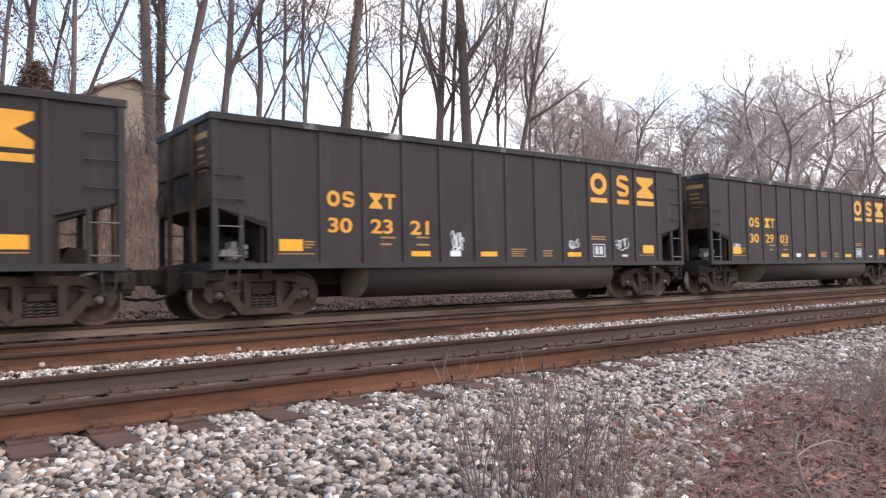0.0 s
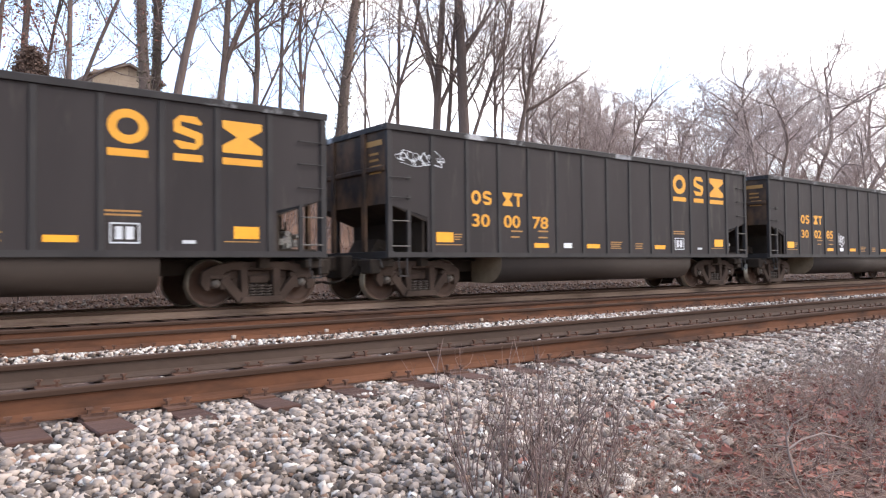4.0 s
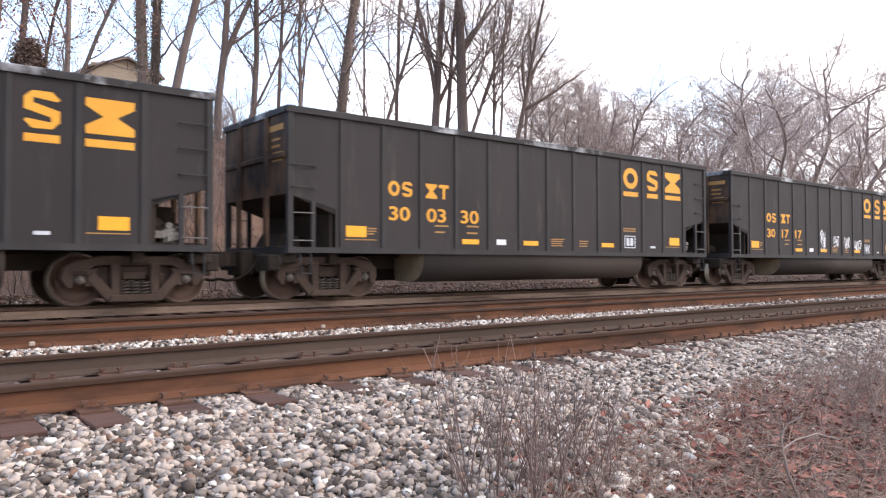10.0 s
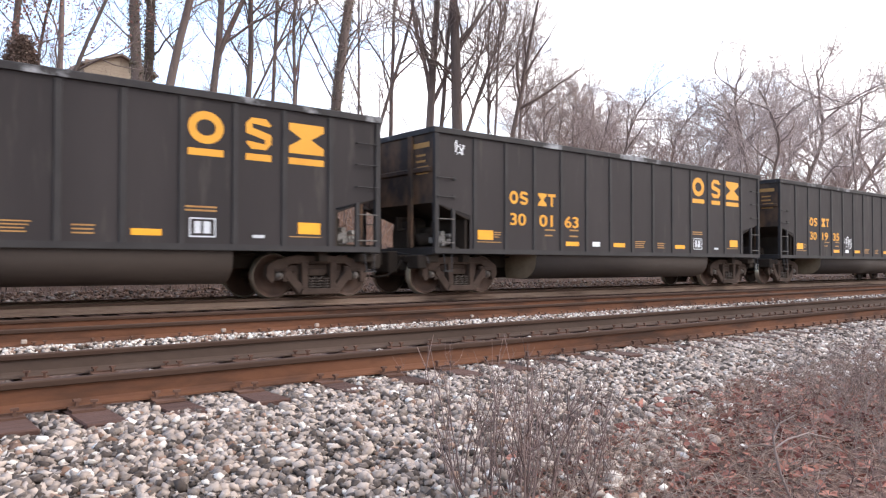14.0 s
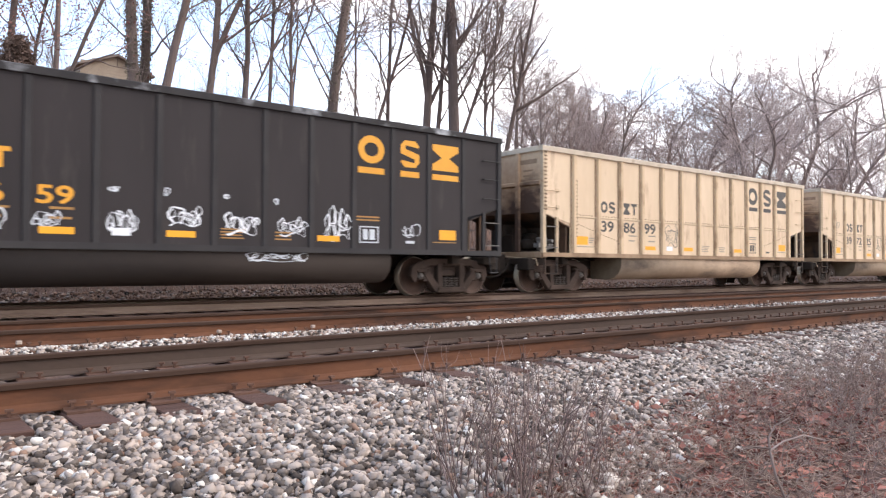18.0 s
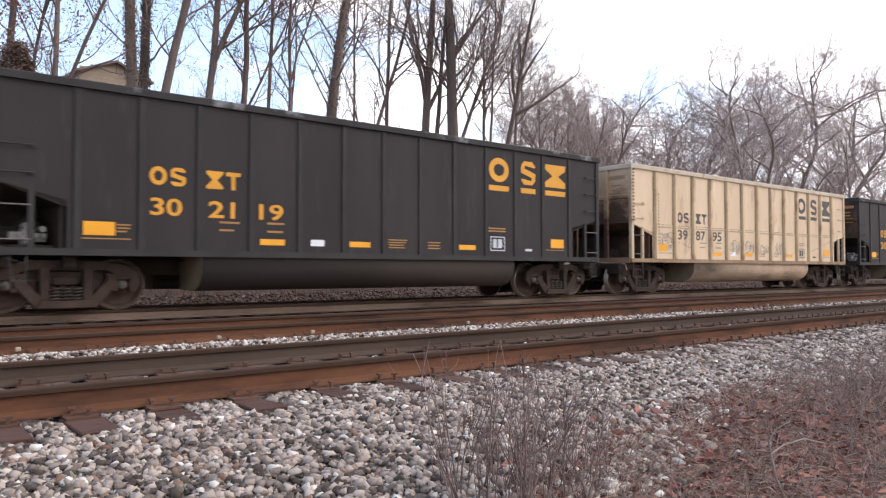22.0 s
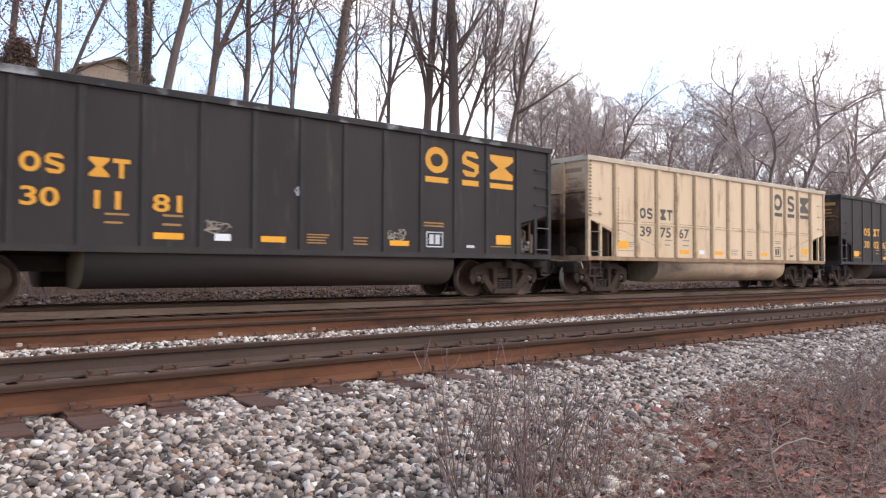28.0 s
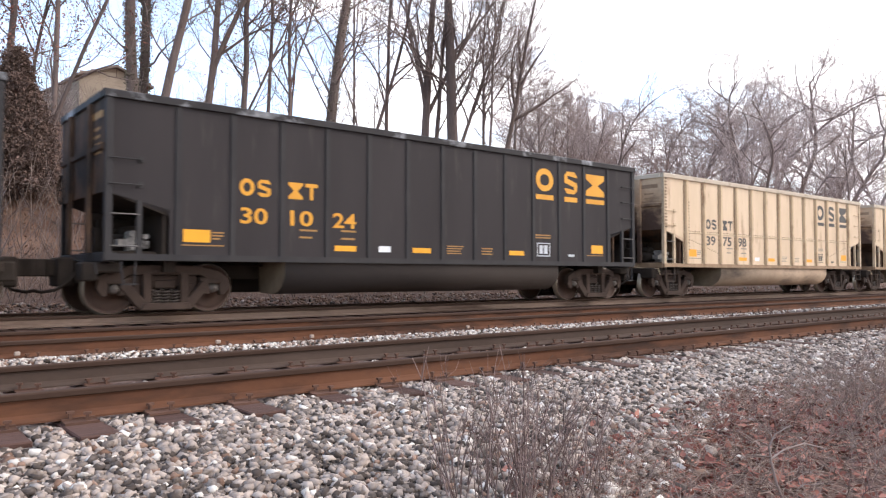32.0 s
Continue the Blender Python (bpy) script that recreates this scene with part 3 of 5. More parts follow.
def side_frame_mesh():
    """Cast three-piece side frame: deep top member, pedestal ends, broad V struts, spring seat."""
    b = Build()
    w0, w1 = -0.07, 0.07
    b.prism([(-0.66, 0.25), (0.66, 0.25), (0.6, 0.42), (-0.6, 0.42)], "y", w0, w1)
    for s in (-1, 1):
        b.prism([(s * 0.62, 0.26), (s * 0.58, 0.42), (s * 0.98, 0.33), (s * 1.17, 0.22), (s * 1.2, 0.0), (s * 1.1, -0.14), (s * 1.02, -0.14), (s * 1.02, 0.12), (s * 0.8, 0.12), (s * 0.78, 0.16)], "y", w0, w1)
        b.prism([(s * 0.80, 0.18), (s * 0.83, -0.12), (s * 0.72, -0.12), (s * 0.62, 0.2)], "y", w0, w1)
        b.prism([(s * 0.70, 0.16), (s * 0.82, 0.02), (s * 0.47, -0.38), (s * 0.30, -0.30)], "y", w0 - 0.02, w1)
        b.prism([(s * 0.26, 0.3), (s * 0.42, 0.3), (s * 0.40, -0.3), (s * 0.26, -0.3)], "y", w0 - 0.02, w1)
    b.prism([(-0.47, -0.39), (0.47, -0.39), (0.40, -0.26), (-0.40, -0.26)], "y", w0 - 0.06, w1 + 0.06)
    # brake guides, wear plates and lugs behind and on the web
    b.box(-0.62, 0.62, 0.07, 0.13, 0.04, 0.24)
    for s in (-1, 1):
        b.box(s * 0.5 - 0.06, s * 0.5 + 0.06, 0.02, 0.16, -0.26, 0.1).box(s * 0.2 - 0.03, s * 0.2 + 0.03, -0.1, 0.07, 0.27, 0.33)
    return b.mesh("side_frame", TRUCK, bevel=0.014)


def coil_mesh():
    b = Build()
    for k, cx in enumerate((-0.17, 0.0, 0.17)):
        turns, n = 4.5, 54
        pts = [(cx + 0.075 * math.cos(6.2832 * turns * i / n), 0.075 * math.sin(6.2832 * turns * i / n), -0.25 + 0.25 * i / n) for i in range(n + 1)]
        b.tube(pts, 0.017, 5)
    return b.mesh("spring_nest", SPRING, smooth=True)


SIDE_FRAME, COILS = side_frame_mesh(), coil_mesh()
BOLSTER = Build().prism([(-0.98, 0.0), (0.98, 0.0), (0.98, 0.14), (0.3, 0.32), (-0.3, 0.32), (-0.98, 0.14)], "x", -0.2, 0.2).mesh("bolster", TRUCK, bevel=0.015)
BEARING = Build().lathe([(0.03, 0.0), (0.03, 0.03), (0.015, 0.035), (0.01, 0.066), (-0.01, 0.078), (-0.08, 0.085), (-0.14, 0.1), (-0.2, 0.1)], "y", 16).mesh("bearing_cap", CAP, smooth=True)
ADAPTER = Build().box(-0.12, 0.12, -0.08, 0.08, 0.09, 0.16).box(-0.14, -0.1, -0.06, 0.06, -0.06, 0.12).box(0.1, 0.14, -0.06, 0.06, -0.06, 0.12).mesh("bearing_adapter", TRUCK, bevel=0.008)
BRAKE_BEAM = Build().tube([(0, -0.7, 0), (0.08, 0, 0), (0, 0.7, 0)], 0.035, 6).box(-0.05, 0.02, -0.8, -0.66, -0.16, 0.12).box(-0.05, 0.02, 0.66, 0.8, -0.16, 0.12).mesh("brake_beam", UNDER)


def truck(parent, x):
    t = new("truck", None)
    t.parent = parent
    t.matrix_basis = Matrix.Translation((x, 0, 0.46))
    tagged(t, "dusty three-piece freight truck with roller bearings")
    part("bolster", BOLSTER, None, t, at=(0, 0, 0.0))
    for s in (-1, 1):
        part("side_frame", SIDE_FRAME, None, t, at=(0, s * 1.0, 0))
        part("spring_nest", COILS, None, t, at=(0, s * 1.0, -0.02))
        for ax in (-AXLE, AXLE):
            part("bearing_cap", BEARING, None, t, "pale worn bearing end cap", pose(ax, s * 1.07, 0, 0, 0, 0 if s > 0 else 180))
            part("bearing_adapter", ADAPTER, None, t, at=(ax, s * 1.0, 0))
    for ax in (-AXLE, AXLE):
        part("axle", AXLE_MESH, None, t, at=(ax, 0, 0))
        for me in WHEELS:
            part("wheel", me, None, t, at=(ax, 0, 0))
        part("brake_beam", BRAKE_BEAM, None, t, at=pose(ax * 0.42, 0, -0.05, 0, 0, 0 if ax > 0 else 180))
    return t


def bars(b, x0, x1, z0, z1, n, gap=0.45, ragged=True, seed=1, y=-1.527):
    """Unreadable small print as plain bars."""
    r = random.Random(seed)
    h = (z1 - z0) / (n + (n - 1) * gap)
    for i in range(n):
        z = z1 - i * h * (1 + gap)
        e = x1 - (r.uniform(0, 0.35) * (x1 - x0) if ragged and i else 0)
        b.box(x0, e, y - 0.004, y, z - h, z)


def plate_of(x0, x1, z0, z1, y=-1.527):
    return Build().box(x0, x1, y - 0.005, y, z0, z1)


# Plain stand-ins for the lettering of the owner's mark: ring, slotted block, bow-tie, post.
def ring_shape(b, x, z, w, h, t, y):
    n = 24
    o = len(b.v)
    for d in (0, 0.005):
        for k in (0, t):
            b.v += [(x + (w / 2 - k) * math.cos(6.283185 * i / n), y - d, z + (h / 2 - k) * math.sin(6.283185 * i / n)) for i in range(n)]
    for i in range(n):
        j = (i + 1) % n
        for p, q in ((0, 1), (1, 3), (3, 2), (2, 0)):
            b.f.append((o + p * n + i, o + p * n + j, o + q * n + j, o + q * n + i))
            b.k.append(0)


def block_shape(b, x, z, w, h, t, y):
    l, r, d, u = x - w / 2, x + w / 2, z - h / 2, z + h / 2
    c = 0.22 * w
    m = h * 0.25
    e = t * 0.32
    b.prism([(l + c, d), (r - c, d), (r, d + c), (r, z), (r - c, z + e * 0.8), (l + t, z + m - e), (l + t, z + m + e), (r - c * 0.3, z + m), (r, u - c), (r - c, u), (l + c, u), (l, u - c),
             (l, z), (l + c, z - e * 0.8), (r - t, z - m + e), (r - t, z - m - e), (l + c * 0.3, z - m), (l, d + c)], "y", y - 0.005, y)


def bow_shape(b, x, z, w, h, t, y):
    l, r, d, u = x - w / 2, x + w / 2, z - h / 2, z + h / 2
    k = w * 0.14
    pts = [(l, d), (r, d), (r, d + t * 0.8), (x + k, z), (r, u - t * 0.8), (r, u), (l, u), (l, u - t * 0.8), (x - k, z), (l, d + t * 0.8)]
    b.prism(pts, "y", y - 0.005, y)


def post_shape(b, x, z, w, h, t, y):
    l, r, d, u = x - w / 2, x + w / 2, z - h / 2, z + h / 2
    b.prism([(x - t / 2, d), (x + t / 2, d), (x + t / 2, u - t), (r, u - t), (r, u), (l, u), (l, u - t), (x - t / 2, u - t)], "y", y - 0.005, y)


def side_sheet_mesh(mat):
    b = Build()
    for y0, y1 in ((-1.527, -1.505),):
        b.prism([(-6.25, 1.02), (6.25, 1.02), (6.25, 3.76), (-6.25, 3.76)], "y", y0, y1)
        for s in (-1, 1):
            b.prism([(s * 6.25, 1.86), (s * HALF, 2.12), (s * HALF, 3.76), (s * 6.25, 3.76)], "y", y0, y1)
    return b.mesh("side_sheet", mat)


def rib_mesh(mat, cream):
    """A pressed side post; on the cream cars a hat section on grimy riveted flanges."""
    if not cream:
        return Build().prism([(-0.06, -1.528), (-0.05, -1.556), (0.05, -1.556), (0.06, -1.528)], "z", 1.07, 3.72).mesh("rib", mat)
    b = Build().prism([(-0.075, -1.534), (-0.05, -1.60), (0.05, -1.60), (0.075, -1.534)], "z", 1.07, 3.72)
    b.box(-0.135, 0.125, -1.536, -1.527, 1.075, 3.715, 1)
    return b.mesh("rib", RIB_CREAM, RIB_GRIME)


def tub_mesh(mat):
    """One of the two round-bottomed troughs between the trucks."""
    b = Build()
    arc = [(-1.50, 0.99), (-1.50, 0.8)] + [(-0.95 - 0.55 * math.cos(a), 0.78 - 0.46 * math.sin(a)) for a in np.linspace(0.1, math.pi / 2, 9)] + [(-0.4, 0.34), (-0.36, 0.5), (-0.36, 0.99)]
    n = len(arc)
    for x0, x1 in ((-3.97, 4.05),):
        b.v += [(x0, *p) for p in arc] + [(x1, *p) for p in arc]
        b.f += [(i, i + 1, n + i + 1, n + i) for i in range(n - 1)]
        b.k += [0] * (n - 1)
        b.f += [tuple(range(n)), tuple(range(2 * n - 1, n - 1, -1))]
        b.k += [1, 1]
    me = b.mesh("tub", mat, TUB_END)
    for p in me.polygons:
        p.use_smooth = len(p.vertices) == 4
    return me


def grab(b, x0, x1, z, y=-1.545, drop=0.07):
    b.tube([(x0, y + 0.03, z), (x0, y - drop, z), (x1, y - drop, z), (x1, y + 0.03, z)], 0.013, 6)


def hopper(cream, gear_front):
    """A steel bathtub coal car with its parts; x along the car, -x leading; gear_front: brake gear at the leading end."""
    car = tagged(new("coal_car"), "", "freight car", "coal cars of the train")
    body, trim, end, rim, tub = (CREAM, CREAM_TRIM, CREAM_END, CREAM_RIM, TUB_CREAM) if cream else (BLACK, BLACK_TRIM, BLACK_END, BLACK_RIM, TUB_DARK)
    sheet, rib, trough = side_sheet_mesh(body), rib_mesh(trim, cream), tub_mesh(tub)
    chord = Build().prism([(-1.585, 3.735), (-1.585, 3.85), (-1.57, 3.867), (-1.44, 3.867), (-1.43, 3.85), (-1.43, 3.735)], "x", -HALF - 0.03, HALF + 0.03).mesh("top_chord", rim)
    end_chord = Build().prism([(-HALF - 0.05, 3.735), (-HALF - 0.05, 3.85), (-HALF - 0.03, 3.867), (-HALF + 0.08, 3.867), (-HALF + 0.08, 3.735)], "y", -1.428, 1.428).mesh("end_chord", rim)
    sill = Build().prism([(-1.565, 0.955), (-1.565, 1.07), (-1.50, 1.07), (-1.50, 0.955)], "x", -HALF, HALF).mesh("side_sill", RIB_GRIME if cream else trim)
    post = Build().box(-0.06, 0.06, -1.565, -1.46, 1.05, 3.735).mesh("corner_post", trim, bevel=0.006)
    short = Build().box(-0.045, 0.045, -1.555, -1.49, 1.07, 2.0).mesh("ladder_stile", trim)
    slope = Build().prism([(-HALF + 0.02, 2.12), (-HALF + 0.02, 2.15), (-4.2, 1.06), (-4.2, 1.03)], "y", -1.503, 1.503).mesh("slope_sheet", BLACK_END if cream else UNDER)
    wall = Build().box(-HALF + 0.0, -HALF + 0.025, -1.503, 1.503, 2.12, 3.76)
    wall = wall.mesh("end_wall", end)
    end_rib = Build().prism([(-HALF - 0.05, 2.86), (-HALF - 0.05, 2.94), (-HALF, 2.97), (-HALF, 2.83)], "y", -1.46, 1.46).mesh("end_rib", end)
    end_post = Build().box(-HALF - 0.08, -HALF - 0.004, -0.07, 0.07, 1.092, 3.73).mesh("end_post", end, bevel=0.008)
    end_sill = Build().box(-HALF - 0.02, -HALF + 0.22, -1.5, 1.5, 0.93, 1.09).mesh("end_sill", RIB_GRIME if cream else trim, bevel=0.01)
    shear = Build().box(-6.35, -6.27, -1.45, 1.45, 1.0, 1.83).mesh("bulkhead", BLACK_END if cream else UNDER)
    coupler = Build().prism([(-7.3, -0.1), (-7.86, -0.1), (-7.95, -0.22), (-8.08, -0.22), (-8.13, -0.1), (-8.08, 0.0), (-8.14, 0.08), (-8.22, 0.1), (-8.22, 0.2), (-8.0, 0.21), (-7.86, 0.1), (-7.3, 0.1)],
                             "z", 0.68, 0.99).mesh("coupler", UNDER, bevel=0.02)
    draft = Build().box(-7.5, -6.9, -0.42, 0.42, 0.56, 0.93).box(-7.78, -7.5, -0.36, 0.36, 0.5, 1.02).mesh("striker", UNDER, bevel=0.03)
    beam = Build().box(-7.42, -7.0, 0.42, 1.3, 0.74, 0.92).mesh("cross_beam", UNDER, bevel=0.03)
    lug = Build().box(-0.13, 0.13, -0.22, 0.22, 0.6, 0.926).mesh("lever_bracket", UNDER, bevel=0.03)
    lever = Build().tube([(-HALF - 0.08, -1.45, 0.72), (-HALF - 0.1, -1.4, 0.9), (-HALF - 0.12, -0.9, 0.92), (-HALF - 0.2, -0.3, 0.98)], 0.014, 6).mesh("uncoupling_lever", trim)
    hose = Build().tube([(-7.45, -0.42, 0.8), (-7.6, -0.42, 0.6), (-7.82, -0.36, 0.44), (-8.0, -0.2, 0.4), (-8.1, -0.05, 0.43)], 0.03, 7).mesh("air_hose", UNDER, smooth=True)
    step = Build()
    if not cream:
        step.tube([(-7.06, -1.53, 0.97), (-7.06, -1.56, 0.78), (-7.02, -1.56, 0.56)], 0.016, 6).tube([(-6.82, -1.53, 0.97), (-6.84, -1.56, 0.78), (-6.84, -1.56, 0.56)], 0.016, 6)
        step.box(-7.06, -6.8, -1.58, -1.52, 0.53, 0.56)
    else:
        step.box(-7.26, -7.22, -1.55, -1.51, 0.5, 0.97).box(-6.8, -6.76, -1.55, -1.51, 0.5, 0.97)
        step.box(-7.24, -6.78, -1.555, -1.50, 0.5, 0.53).box(-7.24, -6.78, -1.55, -1.52, 0.73, 0.75)
    step = step.mesh("sill_step", BLACK_END if cream else trim)
    rungs = Build()
    grab(rungs, -7.24, -6.78, 0, -1.55, 0.02)
    rungs = rungs.mesh("ladder_rung", PALE_STEEL)
    hand = Build()
    grab(hand, -7.27, -6.75, 0, -1.52)
    hand.box(-6.80, -6.70, -1.545, -1.527, -0.04, 0.06)
    hand = hand.mesh("grab_iron", trim)
    centre = Build().box(-7.3, 7.3, -0.33, 0.33, 0.62, 1.0).mesh("centre_sill", UNDER)
    floor = Build().box(-4.3, 4.3, -1.5, 1.5, 0.995, 1.03)
    part("floor_sheet", floor, end, car)
    part("centre_sill", centre, None, car)
    cross = Build().box(-0.1, 0.1, -1.25, 1.25, 0.76, 1.0).mesh("body_bolster", UNDER)
    flip = Matrix.Rotation(math.pi, 4, "Z")
    for s, side in ((1, Matrix()), (-1, flip)):
        part("side_sheet", sheet, None, car, at=side)
        part("top_chord", chord, None, car, at=side)
        part("side_sill", sill, None, car, at=side)
        if s == 1:
            part("tub", trough, None, car, "round-bottomed trough with a dusty end", at=side)
        else:
            part("tub", trough, None, car, "round-bottomed trough with a dusty end", at=side @ Matrix.Translation((0.2, 0, 0)))
        for x in RIBS:
            part("rib", rib, None, car, at=side @ Matrix.Translation((x * s, 0, 0)))
        for x in (-HALF + 0.06, HALF - 0.06):
            part("corner_post", post, None, car, at=side @ Matrix.Translation((x, 0, 0)))
        for x in (-6.77, 6.77):
            part("ladder_stile", short, None, car, at=side @ Matrix.Translation((x, 0, 0)))
        part("body_bolster", cross, None, car, at=(6.13 * s, 0, 0))
        for n, me in (("end_chord", end_chord), ("slope_sheet", slope), ("end_wall", wall), ("end_sill", end_sill), ("end_rib", end_rib), ("bulkhead", shear), ("coupler", coupler), ("striker", draft),
                      ("uncoupling_lever", lever), ("air_hose", hose)):
            part(n, me, None, car, at=side)
        for y in (-1.72, 0.0):
            part("cross_beam", beam, None, car, at=side @ Matrix.Translation((0, y, 0)))
        for y in (-1.08, 0.95):
            part("lever_bracket", lug, None, car, at=side @ Matrix.Translation((-7.49, y, 0)))
        for y in (-0.68, 0.68):
            part("end_post", end_post, None, car, at=side @ Matrix.Translation((0, y, 0)))
        for x in (0, 13.99 + 0.03):
            part("sill_step", step, None, car, at=side @ Matrix.Translation((x, 0, 0)))
            for z in (1.2, 1.75):
                part("ladder_rung", rungs, None, car, at=side @ Matrix.Translation((x, 0, z)))
        for x in (0, 14.0):
            for z in ((2.26, 2.7) if (x == 0) == (s == 1) else (2.33, 2.8, 3.25)):
                part("grab_iron", hand, None, car, at=side @ Matrix.Translation((x, 0, z)))
    for x in (-6.13, 6.13):
        truck(car, x)
    # brake gear on the open end platform
    g = -1 if gear_front else 1
    tank = Build().lathe([(-0.36, 0.0), (-0.36, 0.08), (-0.31, 0.15), (0.31, 0.15), (0.36, 0.08), (0.36, 0.0)], "x", 16).mesh("air_reservoir", UNDER, smooth=True)
    part("air_reservoir", tank, None, car, "grimy grey air reservoir on the end platform", (g * 6.72, -0.55, 1.3))
    valve = Build().box(-0.1, 0.1, -0.1, 0.1, 0, 0.27).box(0.1, 0.26, -0.16, 0.05, 0.06, 0.2).box(-0.27, -0.1, -0.13, 0.06, 0.09, 0.22).box(-0.06, 0.08, -0.18, -0.1, 0.03, 0.13)
    valve.lathe([(-0.16, 0.0), (-0.16, 0.06), (0.16, 0.06), (0.16, 0.0)], "y", 10, (-0.02, 0, 0.32)).lathe([(-0.2, 0.0), (-0.2, 0.05), (0.0, 0.05), (0.0, 0.0)], "y", 10, (0.2, 0, 0.27))
    part("control_valve", valve, RESERVOIR, car, "grimy grey control valve", (g * 6.72, -0.95, 1.12), bevel=0.01)
    cyl = Build().lathe([(-0.28, 0.0), (-0.28, 0.16), (-0.24, 0.2), (0.2, 0.2), (0.2, 0.06), (0.34, 0.05), (0.34, 0.0)], "y", 16).mesh("brake_cylinder", UNDER, smooth=True)
    part("brake_cylinder", cyl, None, car, "grimy brake cylinder", (g * 6.6, -0.3, 1.42))
    shelf = Build().box(-0.42, 0.42, -1.2, 0.6, -0.03, 0.03)
    part("gear_shelf", shelf, UNDER, car, at=(g * 6.82, -0.1, 1.09))
    rig = Build().box(-0.42, 0.34, -0.35, 0.25, 0.0, 0.44).box(-0.36, 0.2, -0.3, 0.2, 0.44, 0.62).box(-0.5, 0.38, -0.08, 0.02, 0.4, 0.74)
    rig.tube([(-0.5, -0.2, 0.42), (0.1, -0.25, 0.5), (0.5, -0.3, 0.36)], 0.03, 6).tube([(0.25, -0.45, 0.0), (0.3, -0.4, 0.62)], 0.028, 6).tube([(-0.35, -0.5, -0.02), (-0.2, -0.45, 0.7)], 0.022, 6)
    part("brake_rigging", rig, UNDER, car, "black brake levers and brackets", (g * 6.75, 0.1, 1.12), bevel=0.01)
    other = Build().prism([(-0.3, 0.0), (0.3, 0.0), (0.22, 0.24), (-0.12, 0.3)], "y", -0.5, 0.5)
    part("end_bracket", other, UNDER, car, at=(-g * 6.8, 0, 1.095))
    wheel = Build()
    wheel.tube([(0, 0.28 * math.cos(a), 0.28 * math.sin(a)) for a in np.linspace(0, 6.2832, 21)], 0.016, 5)
    for a in (0, 1.57, 3.14, 4.71):
        wheel.tube([(0, 0, 0), (0, 0.27 * math.cos(a), 0.27 * math.sin(a))], 0.012, 5)
    part("brake_wheel", wheel, UNDER, car, at=(g * (HALF + 0.14), 0.9, 2.35))
    pipe = Build().tube([(-6.9, -0.55, 1.2), (-6.2, -0.5, 0.9), (6.2, -0.5, 0.9), (6.9, -0.55, 1.1)], 0.025, 6)
    part("brake_pipe", pipe, UNDER, car)
    # painted marks of the near side
    ink, dull = (DARK_LET, GREY_LET) if cream else (YELLOW, YELLOW_DULL)
    part("reflector_stripe", plate_of(-6.0, -5.5, 1.3, 1.53), REFLECT, car, "orange-yellow reflective panel")
    part("reflector_stripe", plate_of(5.39, 5.89, 1.3, 1.53), REFLECT, car, "orange-yellow reflective panel")
    for x in (-2.85, -0.83, 2.2):
        part("reflector_stripe", plate_of(x, x + 0.52, 1.2, 1.315), REFLECT, car, "orange-yellow reflective strip")
    part("white_panel", plate_of(-1.75, -1.44, 1.2, 1.33), WHITE, car, "small white panel with unreadable print")
    rule = plate_of(-6.02, -5.24, 1.235, 1.255)
    bars(rule, -5.47, -5.24, 1.36, 1.5, 3, 1.2)
    bars(rule, 0.17, 0.68, 1.2, 1.39, 4, 1.4, seed=3)
    bars(rule, 1.27, 1.63, 1.2, 1.36, 3, 1.4, seed=4)
    bars(rule, 3.13, 3.72, 1.66, 1.76, 2, 1.0, False)
    bars(rule, -3.66, -3.27, 1.44, 1.62, 2, 3.0, seed=6)
    bars(rule, -2.7, -2.34, 1.44, 1.64, 2, 3.0, seed=8)
    bars(rule, 5.2, 5.9, 1.235, 1.255, 1)
    tagged(part("stencil_print", rule, dull, car, "rows of faded unreadable stencil print"), kind="stuff")
    tag_box = Build()
    for q in ((3.21, 3.7, 1.52, 1.545), (3.21, 3.7, 1.19, 1.215), (3.21, 3.235, 1.215, 1.52), (3.675, 3.7, 1.215, 1.52), (3.3, 3.42, 1.26, 1.48), (3.47, 3.6, 1.26, 1.48)):
        tag_box.box(q[0], q[1], -1.532, -1.527, q[2], q[3])
    tagged(part("consolidated_stencil", tag_box, WHITE_DIM if not cream else DARK_LET, car, "framed stencil panel"), kind="stuff")
    part("small_plate", plate_of(4.43, 4.67, 1.2, 1.26), WHITE_DIM if not cream else DARK_LET, car)
    y = -1.527
    for x0, x1, shape, t in ((3.17, 3.84, ring_shape, 0.15), (4.28, 4.8, block_shape, 0.13), (5.18, 5.96, bow_shape, 0.17)):
        mark = Build()
        shape(mark, (x0 + x1) / 2, 3.2, x1 - x0, 0.6, t, y)
        part("owner_mark", mark, ink, car, "plain shape of the owner's mark")
        part("underline", plate_of(x0, x1, 2.68, 2.81), ink, car)
    for x0, x1, shape, t in ((-4.94, -4.64, ring_shape, 0.075), (-4.57, -4.3, block_shape, 0.07), (-3.92, -3.6, bow_shape, 0.06), (-3.54, -3.26, post_shape, 0.075)):
        mark = Build()
        shape(mark, (x0 + x1) / 2, 2.38, x1 - x0, 0.33, t, y)
        part("reporting_mark", mark, ink, car, "plain shape of the reporting mark")
    # print on the leading end wall
    endp = Build()
    for z0, z1, y0, y1 in ((3.42, 3.54, -1.35, -0.6), (3.22, 3.27, -1.2, -0.85), (3.08, 3.13, -1.2, -0.85), (2.94, 2.99, -1.3, -0.9), (2.8, 2.85, -1.3, -0.85)):
        endp.box(-HALF - 0.005, -HALF, y0, y1, z0, z1)
